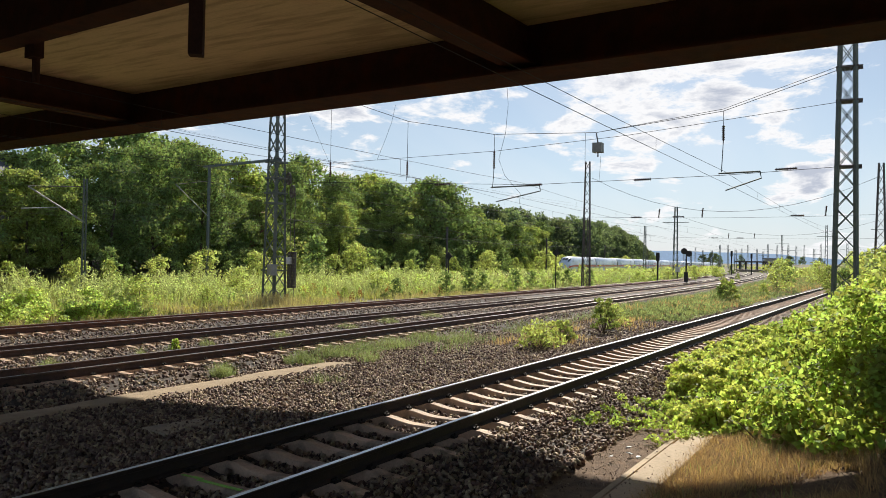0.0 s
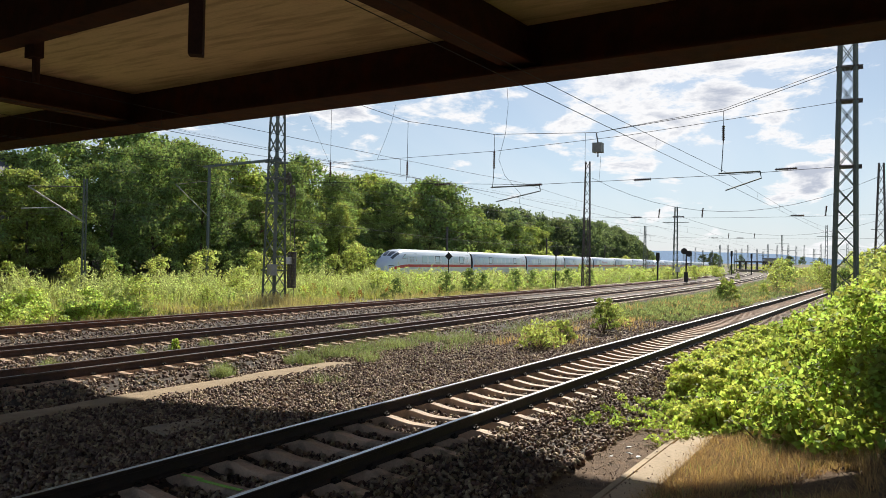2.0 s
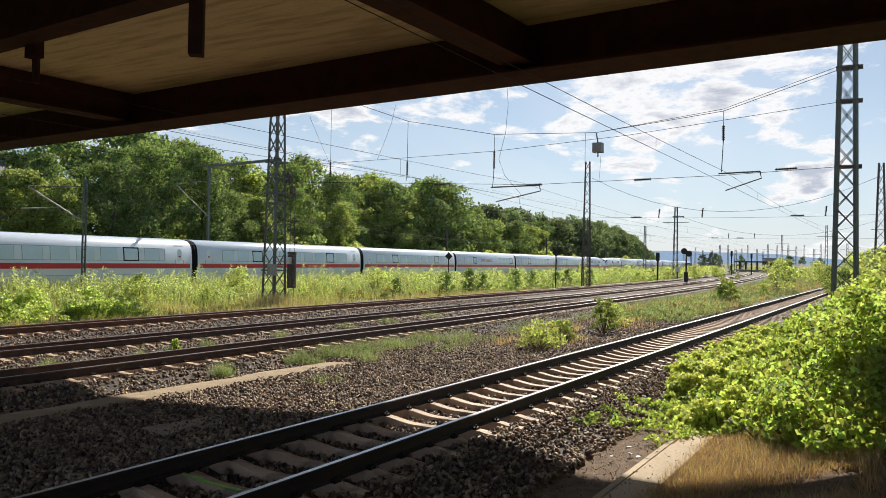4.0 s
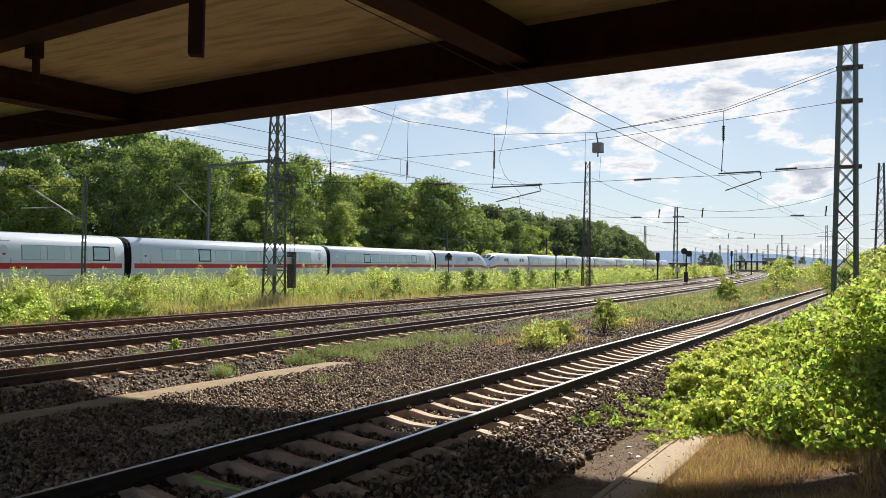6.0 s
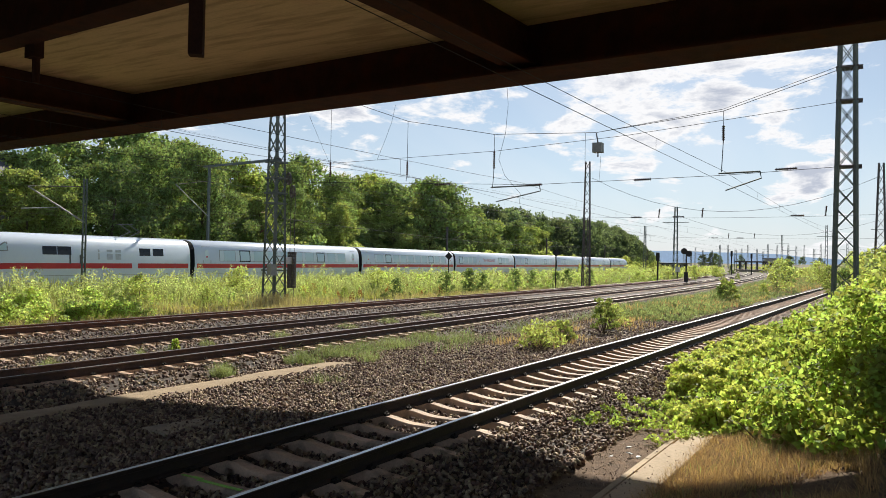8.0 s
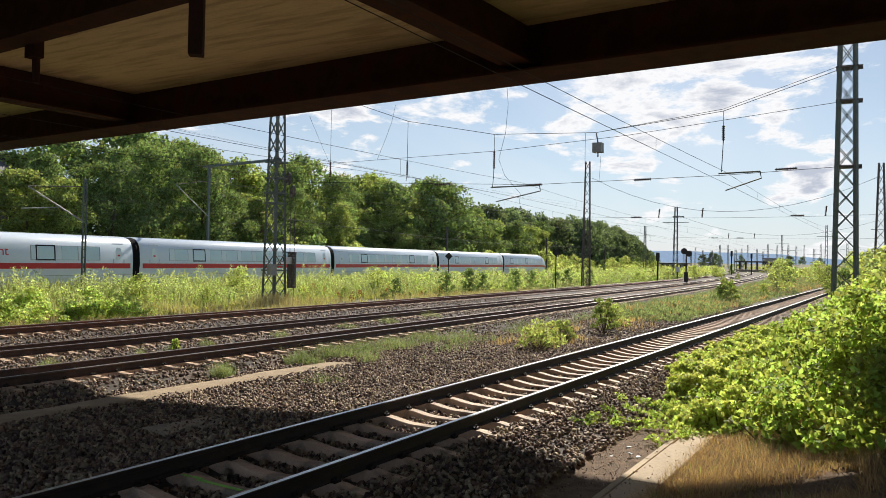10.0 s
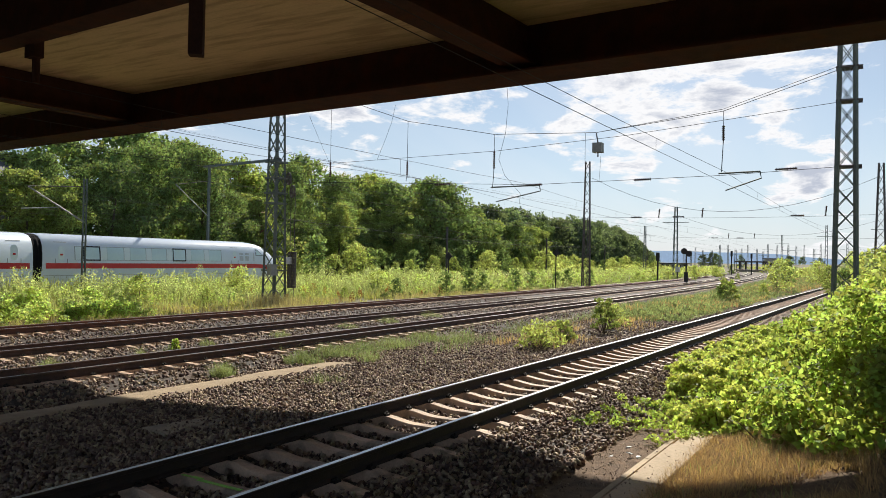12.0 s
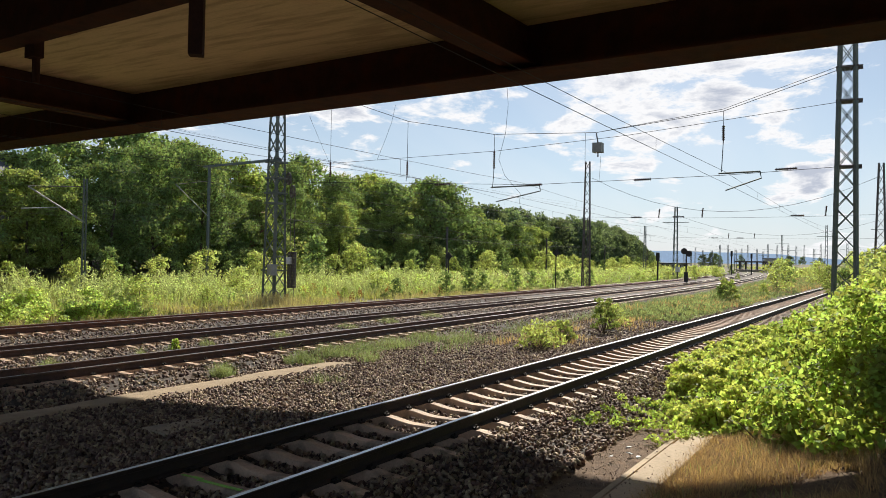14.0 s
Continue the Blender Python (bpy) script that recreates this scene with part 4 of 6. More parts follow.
def make_masts():
    mr = lattice_mast("lattice_mast", "tall dark steel lattice mast rising from the bushes", pose(SPAN_X, 1.80, -.2, 0, 0, 3), 16, .82, .40, M_STEEL, .77, .13)
    for z in (6.2, 8.75, 10.05):
        piece("crossarm", Build().box((0, 0, z + .2), (.68, .78, .07)).box((0, -.45, z + .2), (.12, .16, .16)), M_STEEL_DARK, mr)
    ml = lattice_mast("lattice_mast", "grey lattice mast with tension wheels and weights beside the tracks", pose(SPAN_X + .3, 31.95, -.55, 0, 0, -1), 16, .96, .42, M_STEEL, .95, .13, True, 1.55)
    for z, w in ((8.45, .90), (7.5, .90), (6.6, .92), (6.0, .9), (2.0, 1.05)):
        piece("collar", Build().box((0, -w / 2, z), (w, .09, .09)).box((-w / 2, 0, z), (.09, w, .09)).box((0, w / 2, z), (w, .09, .09)).box((w / 2, 0, z), (.09, w, .09)), M_STEEL, ml)
    piece("switch_box", Build().box((-.75, -.55, 2.05), (.5, .3, .65)), M_GREY_BOX, ml, "grey metal switch box")
    piece("plate", Build().box((.35, -.85, 2.6), (.5, .03, .42)), M_WHITE, ml, "plain white plate")
    piece("step_ladder", Build().box((-.3, -.8, 2.55), (.5, .03, .05)).box((-.3, -.8, 2.85), (.5, .03, .05)).box((-.3, -.8, 2.3), (.5, .03, .05)), M_GREY_BOX, ml)
    lattice_mast("lattice_mast", "distant slim steel lattice mast above the weeds", pose(81.5, 30.4, -.5, 0, 0, 20), 14.2, .95, .46, M_STEEL_DARK, 1.0, .12)
    lattice_mast("lattice_mast", "second slim lattice mast close behind another in the weeds", pose(84.5, 31.6, -.5), 8.0, .7, .5, M_STEEL_DARK, 1.3, .07, False)
    lattice_mast("lattice_mast", "distant slim steel lattice mast above the bushes", pose(83, 1.57, -.3), 12.6, 1.1, .40, M_STEEL_DARK, 1.0, .13)
    for az, d, h in ((14.07, 155, 13.9), (16.23, 240, 14.2), (4.25, 240, 14.5), (5.0, 300, 9), (7.0, 330, 15), (6.6, 360, 12), (10.0, 330, 9), (12.2, 420, 10), (11.6, 300, 8), (8.2, 480, 11), (0.69, 150.4, 12), (13.0, 380, 9), (3.0, 330, 12)):
        a = radians(az)
        m = lattice_mast("lattice_mast", "far lattice mast over the station tracks", pose(d * math.cos(a), d * math.sin(a), -.4), h, .85, .45, M_STEEL, 1.3, .10, False)
        if d > 150:
            piece("crossarm", Build().box((0, 0, h * .78), (.12, 5, .12)), M_STEEL, m)
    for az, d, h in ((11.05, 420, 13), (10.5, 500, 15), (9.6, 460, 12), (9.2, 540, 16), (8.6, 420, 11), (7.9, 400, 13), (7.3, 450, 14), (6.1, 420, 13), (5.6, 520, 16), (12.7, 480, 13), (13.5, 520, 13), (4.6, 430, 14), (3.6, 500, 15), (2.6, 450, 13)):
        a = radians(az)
        m = lattice_mast("lattice_mast", "far lattice mast with haze put into its pale colour", pose(d * math.cos(a), d * math.sin(a), -.4), h, .8, .5, M_STEEL_FAR, 2.2, .12, False)
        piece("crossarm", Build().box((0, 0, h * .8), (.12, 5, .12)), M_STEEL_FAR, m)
    # tension wheels and weights on the near left mast
    for k, (z, dx) in enumerate(((8.35, .2), (6.55, .55))):
        tb = Build()
        n = 20
        rings = []
        for i in range(n + 1):
            t = 2 * math.pi * i / n
            c, s = math.cos(t), math.sin(t)
            rings.append([((.34 + a) * c, (.34 + a) * s, b) for a, b in ((-.04, -.04), (.04, -.04), (.04, .04), (-.04, .04))])
        tb.loft(rings, caps=False)
        for i in range(4):
            t = math.pi * i / 4
            tb.bar((-.33 * math.cos(t), -.33 * math.sin(t), 0), (.33 * math.cos(t), .33 * math.sin(t), 0), .035)
        w = piece("tension_wheel", tb, M_STEEL_DARK, ml, "round spoked tension wheel")
        w.matrix_basis = ml.matrix_basis.inverted() @ pose(33.72 + .13 * k, 31.35 - .2 * k, 6.95 - .75 * k, 90, 0, 65)
        ws = thing("tension_weight", "stack of dark concrete tension weights on a rod", "weight", pose(33.82 + .13 * k, 31.22 - .22 * k, .5))
        for i in range(12):
            piece("weight_disc", Build().disc((0, 0, i * .18), (0, 0, 1), .14, .165, 12), M_STEEL_DARK, ws)
        piece("rod", Build().tube((0, 0, -1.2), (0, 0, 6.3 - .75 * k), .02), M_STEEL_DARK, ws)
    # beam from the mast to a steel post across the far line
    pb = thing("portal_post", "grey steel post carrying a beam over the far track", "post", pose(48.6, 55.1, -.55))
    piece("post", Build().box((0, 0, 5.5), (.2, .2, 11.4)), M_STEEL, pb)
    a = Vector((SPAN_X + .2, 31.6, 8.05)) - Vector((48.6, 55.1, -.55))
    piece("beam", Build().bar(Vector((0, 0, 11.1)) - (a - Vector((0, 0, 11.1))) * .12, a, .14, .18), M_STEEL, pb)
    q = TRAIN_DIR * -4.2
    piece("bracket_tube", Build().tube((0, 0, 6.4), (q.x, q.y, 9.0), .045, 8), M_GREY_BOX, pb)
    piece("top_tube", Build().tube((0, 0, 9.7), (q.x, q.y, 9.0), .03, 8), M_STEEL_DARK, pb)
    # slim lattice post in front of the far line
    sp = thing("catenary_post", "slim twin-channel catenary post with a sloping bracket", "post", pose(28.6, 43.57, -.6))
    for s in (-.10, .10):
        piece("channel", Build().box((s, 0, 3.75), (.06, .12, 7.5)), M_STEEL, sp)
    for i in range(16):
        piece("rung", Build().box((0, 0, .3 + i * .46), (.2, .08, .05)), M_STEEL, sp)
    q = TRAIN_DIR * -3.9
    piece("bracket_tube", Build().tube((0, 0, 4.75), (q.x, q.y, 6.65), .05, 8), M_GREY_BOX, sp, "pale sloping bracket tube")
    piece("top_tube", Build().tube((0, 0, 7.0), (q.x, q.y, 6.68), .03, 8), M_STEEL_DARK, sp)
    piece("registration_tube", Build().tube(q * .45 + Vector((0, 0, 5.6)), q * 1.1 + Vector((0, 0, 5.35)), .03, 6), M_GREY_BOX, sp)
    for s, h in ((110, 7.5), (165, 7.5), (225, 7.5), (300, 7.5)):
        c = TRAIN_DIR * s + TRAIN_N * 49.6
        o = thing("catenary_post", "slim grey catenary post beside the far line", "post", pose(c.x, c.y, -.5))
        piece("post", Build().box((0, 0, 4), (.26, .26, 8)), M_STEEL_DARK, o)
        piece("bracket_tube", Build().tube((0, 0, 5.6), (-.4, -3.4, 6.9), .05), M_STEEL_DARK, o)
        piece("top_tube", Build().tube((0, 0, 7.5), (-.4, -3.4, 6.9), .04), M_STEEL_DARK, o)


def make_wires():
    up = [span(1.72, 8.99), span(5.52, 7.88), span(10.31, 7.44), span(14.83, 7.68), span(19.29, 8.59), span(21.97, 9.55), span(27.2, 12.2)]
    cable("span_rope", up, .022, "upper sagging steel rope of the cross-span")
    cable("span_rope", [p + Vector((0, 0, .14)) for p in (up[0], up[1] + Vector((0, 0, -.05)))] + [up[2]], .018, "doubled upper rope of the cross-span")
    cable("span_rope", [span(1.71, 7.88), span(9, 7.25), span(14.81, 6.96), span(23.8, 6.88), span(27.2, 6.9)], .018, "middle steel rope of the cross-span")
    cable("span_rope", [span(1.69, 5.69), span(5.5, 5.55), span(12.95, 5.47), span(19.3, 5.75), span(27.2, 6.1)], .018, "lower steel rope of the cross-span")
    for y0, y1, z in ((3.05, 3.75, 5.70), (8.1, 8.75, 5.52), (12.6, 13.3, 5.47), (17.0, 17.8, 5.65)):
        insulator_at(span(y0, z - .005), span(y1, z - .02), "dark ribbed insulator in a cross-span rope")
    for y, top, mid0, mid1, low in ((5.5, 7.88, 7.35, 6.8, 5.68), (14.82, 7.68, 6.95, 6.2, 5.40), (19.28, 8.59, 6.75, 6.1, 5.85), (23.8, 9.6, 6.95, 6.2, 5.9)):
        insulator_at(span(y, mid0), span(y, mid1))
        cable("hanger", [span(y, top), span(y, mid0)], .018, "thin hanger rod above an insulator")
        cable("hanger", [span(y, mid1), span(y + .05, low)], .026, "hanger tube below an insulator")
    for y, z, dy in ((5.5, 5.62, -1.25), (14.8, 5.42, -2.1)):
        ob = thing("steady_arm", "bent grey steady arm holding the contact wire", "bracket", group="steady arms")
        piece("tube", Build().tube(span(y + .15, z), span(y + dy, z + .02), .035), M_STEEL, ob)
        piece("arm", Build().wire([span(y + dy, z + .02), span(y + dy - .05, z - .22), span(y - .1, z - .62)], .03), M_STEEL, ob)
    wb = thing("counterweight_box", "small grey box hanging from the cross-span rope", "box")
    c = span(10.22, 6.83)
    piece("case", Build().box(c, (.38, .42, .44)), M_GREY_BOX, wb)
    piece("hook", Build().tube(c + Vector((0, 0, .2)), span(10.3, 7.42), .03).tube(c - Vector((0, 0, .2)), c - Vector((0, 0, .42)), .03), M_STEEL_DARK, wb)
    cable("drop_wire", [span(10.1, 6.5), span(10.15, 5.5)], .008, "thin wire under the hanging box")
    cable("drop_wire", [span(10.75, 7.45), span(10.75, 6.2)], .012, "short rod above a far mast top")
    cable("drop_wire", [span(14.28, 9.75), span(14.2, 8.9), span(14.3, 7.7), span(14.6, 6.6), span(14.3, 5.9), span(13.55, 5.1), span(13.6, 4.7)], .014, "loose dangling black jumper wire")
    cable("drop_wire", [span(20.0, 9.4), span(20.2, 8.6), span(20.6, 7.7), span(21.0, 6.9)], .014, "loose dangling black jumper wire")
    cable("drop_wire", [span(25.2, 9.3), span(24.6, 8.2), span(23.9, 6.95)], .012, "slanting thin wire by the mast")
    # overhead lines along the tracks: contact wire, messenger and droppers
    def line(yf, zc, zm, drop, xs, phase, rc=.011):
        for x0, x1 in zip(xs, xs[1:]):
            y0, y1 = yf(x0), yf(x1)
            cable("contact_wire", sag((x0, y0, zc), (x1, y1, zc), .03, 4), rc, "overhead contact wire above a track")
            pts = sag((x0, y0, zm), (x1, y1, zm), drop, 12)
            cable("messenger_wire", pts, rc, "sagging messenger wire above a track")
            if x0 < 100:
                for i in (2, 4, 6, 8, 10):
                    p = pts[i]
                    cable("dropper", [p, (p.x, p.y, zc)], .007, "thin dropper between overhead wires")
    line(lambda x: 6.25 + .0006 * x, 5.72, 6.2, .25, (-30, SPAN_X, 83, 133, 200, 280), 0, .015)
    line(lambda x: 14.94 + bend(x), 5.35, 6.1, .35, (-30, SPAN_X, 83, 133, 200, 280), 0)
    line(lambda x: 19.55 + bend(x), 5.3, 6.3, .5, (-30, SPAN_X, 83, 133, 200, 280), 0)
    line(lambda x: 24.03 + bend(x), 5.35, 6.5, .6, (-30, SPAN_X, 83, 133, 200, 280), 0)
    ty = lambda x: 45.39 + .1169 * x
    line(ty, 5.15, 6.7, .7, (-40, 25, 80, 140, 200, 280), 0)
    line(lambda x: ty(x) + 7.5, 5.2, 6.8, .7, (-40, 43, 95, 150, 220), 0)
    for z0, y0, y1 in ((9.6, 29, 30), (8.9, 30, 40), (7.9, 36, 44), (10.4, 34, 33)):
        cable("feeder_wire", sag((-25, y0, z0), (83, y1, z0 - 1.2), .8), .008, "feeder wire running along the line")
    cable("feeder_wire", sag((SPAN_X, 31.5, 5.9), (81.5, 30.4, 6.2), .5), .014, "tensioned wire from the weights")
    cable("feeder_wire", sag((SPAN_X, 31.4, 4.55), (140, 50, 5.4), .7), .022, "pale thick tensioned wire")
    for x, y1 in ((83, 30.4), (150.3, 37.7)):
        cable("span_rope", sag((x, 1.8, 11.0), (x, y1, 12.0), 3.6), .03, "far cross-span rope over the tracks")
        cable("span_rope", sag((x, 1.8, 7.4), (x, y1, 7.5), .2), .022, "far lower cross-span rope")
        for y in (6.2, 14.94 + bend(x), 19.55 + bend(x)):
            insulator_at((x, y, 8.3), (x, y + .1, 7.3), r=.12)
            insulator_at((x, y + 2.0, 7.4), (x, y + 3.2, 7.4), r=.12)


def make_signals():
    for x, y, top, kind in ((77.5, 32.4, 3.75, "diamond"), (73, 43.5, 3.15, "diamond")):
        o = thing("signal_board", "black diamond-shaped signal board on a thin post", "signal", pose(x, y, -.5, 0, 0, 200))
        piece("post", Build().tube((0, 0, -.2), (0, 0, top + .5), .06, 8), M_SIGNAL, o)
        piece("board", Build().box((0, 0, 0), (.05, .62, .62), Matrix.Translation((-.08, 0, top)) @ Matrix.Rotation(radians(45), 4, "X")), M_SIGNAL, o)
    o = thing("railway_signal", "dark main signal with two round lamp heads on a post", "signal", pose(111.9, 26.5, -.3, 0, 0, 190))
    piece("post", Build().tube((0, 0, -.2), (0, 0, 4.3), .11, 8), M_SIGNAL, o)
    piece("head", Build().disc((.1, -.3, 4.45), (1, 0, 0), .45, .25).disc((.1, .35, 4.1), (1, 0, 0), .45, .25), M_SIGNAL, o)
    piece("base_box", Build().box((0, 0, .7), (.55, .55, 1.5)), M_SIGNAL, o)
    for az, d, top in ((10.26, 210, 6.2), (8.95, 230, 5.9), (15.3, 130, 4.4)):
        a = radians(az)
        o = thing("railway_signal", "distant upright light signal near the platforms", "signal", pose(d * math.cos(a), d * math.sin(a), -.4))
        piece("post", Build().tube((0, 0, -.2), (0, 0, top), .14, 8), M_SIGNAL, o)
        piece("head", Build().box((0, 0, top - .6), (.4, .5, 1.4)), M_SIGNAL, o)
    o = thing("relay_box", "small pale trackside cabinet on a post", "cabinet", pose(152 * math.cos(radians(13.9)), 152 * math.sin(radians(13.9)), -.3))
    piece("case", Build().box((0, 0, 1.5), (.6, .8, 1.0)), M_WHITE, o)
    piece("leg", Build().box((0, 0, .4), (.2, .2, 1.2)), M_STEEL_DARK, o)


def make_station():
    a = radians(8.85)
    c = Vector((340 * math.cos(a), 340 * math.sin(a), 0))
    o = thing("platform_canopy", "dark flat platform canopy on broad supports far down the line", "canopy", pose(c.x, c.y, -.3, 0, 0, 5))
    piece("roof", Build().box((0, 0, 4.0), (24, 12, .5)), M_STEEL_DARK, o)
    for s in (-4.5, -2.2, 0, 2.2, 4.5):
        piece("support", Build().box((-8, s, 2), (3, .5, 3.6)), M_STEEL_DARK, o)
    piece("platform", Build().box((0, 0, .4), (40, 9, .8)), M_CONCRETE, o)
    for az, d, w, h, dep in ((7.6, 480, 9, 6.5, 8), (14.4, 380, 16, 2.6, 6)):
        b = radians(az)
        o = thing("station_building", "low pale station building far down the line", "building", pose(d * math.cos(b), d * math.sin(b), -.4, 0, 0, az))
        piece("wall", Build().box((0, 0, h / 2), (dep, w, h)), M_PLASTER, o)
        piece("roof", Build().box((0, 0, h + .2), (dep + 2, w + 2, .4)), M_STEEL_DARK, o)
        for i in range(6):
            piece("window", Build().box((-dep / 2 - .02, -w / 2 + (i + .5) * w / 6, h * .55), (.1, w / 12, 1.6)), M_GLASS_DARK, o)
    # far hills
    b = Build()
    n = 60
    rows = []
    for i in range(n + 1):
        az = radians(-25 + 60 * i / n)
        h = 52 + 16 * noise.noise((i * .16, 0, 0)) + 5 * noise.noise((i * .7, 3, 0)) - 24 * max(0, (14 - math.degrees(az)) / 14)
        d = 3000
        rows.append([(d * math.cos(az), d * math.sin(az), -20), (d * math.cos(az), d * math.sin(az), max(h, 12)), ((d + 300) * math.cos(az), (d + 300) * math.sin(az), max(h, 12) - 5), ((d + 300) * math.cos(az), (d + 300) * math.sin(az), -20)])
    b.loft(rows)
    tagged(piece("backdrop_hills", b, M_HILL), "blue hazy wooded hills on the horizon", "hills", kind="structure")
    # houses glimpsed above and between the trees
    o = thing("house", "grey slatted house with a tiled roof among the trees", "house", pose(41.5, 80.5, 2.0, 0, 0, 30))
    piece("wall", Build().box((0, 0, 3.6), (7, 8, 7.2)), M_UNDER, o)
    rb = Build()
    rb.loft([[(x, -4.6, 7.0), (x, 4.6, 7.0), (x, 0, 10.6)] for x in (-4, 4)])
    piece("roof", rb, M_UNDER, o)
    piece("window", Build().box((-1.0, -4.02, 5.4), (1.1, .1, 1.3)), M_GLASS_DARK, o)
    c = TRAIN_DIR * 78.5 + TRAIN_N * 62.5
    o = thing("house", "house with an orange-red gable half hidden by trees", "house", pose(c.x, c.y, 1.5, 0, 0, 20))
    piece("wall", Build().box((0, 0, 3.1), (2.2, 2.2, 6.2)), M_ROOF_RED, o)
    rb = Build()
    rb.loft([[(x, -1.3, 6.2), (x, 1.3, 6.2), (x, 0, 7.0)] for x in (-1.3, 1.3)])
    piece("roof", rb, M_ROOF_RED, o)


# ---- plants ----
def crown_leaves(rng, blobs, n, size):
    """Leaves near the surfaces of overlapping clumps."""
    vol = np.array([b[3] ** 2 for b in blobs])
    pick = rng.choice(len(blobs), n, p=vol / vol.sum())
    B = np.array(blobs)[pick]
    d = unit(rng.normal(size=(n, 3)))
    d[:, 2] = np.where(d[:, 2] < -.35, -d[:, 2], d[:, 2])
    r = B[:, 3] * (0.55 + 0.5 * rng.uniform(0, 1, n) + 0.35 * rng.uniform(0, 1, n) ** 6)
    c = B[:, :3] + d * r[:, None] * np.array([1, 1, .82])
    return leaves(rng, c, size, up=.1, aspect=.7, facing=d, loose=.55)


def make_tree(seed, h, w, mat, label, low=0.10, n=11000, size=.33, name="tree", trunk_r=.24):
    rng = np.random.default_rng(seed)
    t = thing(name, label, name, group="trees of the lineside wood" if name == "tree" else "lineside shrubs")
    blobs = []
    tb = Build()
    top = Vector((rng.normal(0, .3), rng.normal(0, .3), h * .8))
    tb.tube((0, 0, -.6), (top.x * .5, top.y * .5, h * .45), trunk_r, 8, trunk_r * .65)
    tb.tube((top.x * .5, top.y * .5, h * .45), top, trunk_r * .65, 7, trunk_r * .2)
    k = 46
    for i in range(k):
        u = (i + rng.uniform(0, 1)) / k
        z = h * (low + (0.93 - low) * u)
        prof = math.sin(math.pi * min(1, .24 + .73 * u)) ** .6
        a = i * 2.4 + rng.uniform(-.5, .5)
        rr = w * .5 * prof * rng.uniform(.25, .95)
        br = w * rng.uniform(.06, .19)
        c = Vector((rr * math.cos(a), rr * math.sin(a), z))
        blobs.append((c.x, c.y, c.z, br))
        s = Vector((top.x * u * .8, top.y * u * .8, max(h * .12, z - rr * .6)))
        if i % 3 == 0:
            tb.tube(s, c, trunk_r * .28 * (1.1 - u), 4, trunk_r * .08)
    piece("trunk", tb, M_BARK, t, fix=False)
    v, f = crown_leaves(rng, blobs, n, size)
    o = new("crown", raw_mesh("crown", v, f, mat, True))
    o.parent = t
    return t


def place(src, used, m):
    if src not in used:
        used.add(src)
        src.matrix_basis = m
        return src
    return copy_thing(src, m)


def scaled(x, y, z, rz, k, kz=None):
    return Matrix.LocRotScale((x, y, z), Euler((0, 0, rz)), (k, k, kz or k))


# height of the wood's outline along the far line, metres along it
WOOD = ((20, 12), (40, 13.0), (50, 15.0), (58, 16.8), (64, 16.6), (68, 15.2), (76, 15.6), (84, 16.6), (92, 15.4), (104, 17.6), (119, 19.0), (140, 17.4), (167, 16.2), (205, 16.4), (252, 17.4), (312, 16.2), (340, 13.0), (380, 8.0))


def wood_height(s):
    for (a, h0), (b, h1) in zip(WOOD, WOOD[1:]):
        if s <= b:
            return h0 + (h1 - h0) * max(0, s - a) / (b - a)
    return WOOD[-1][1]


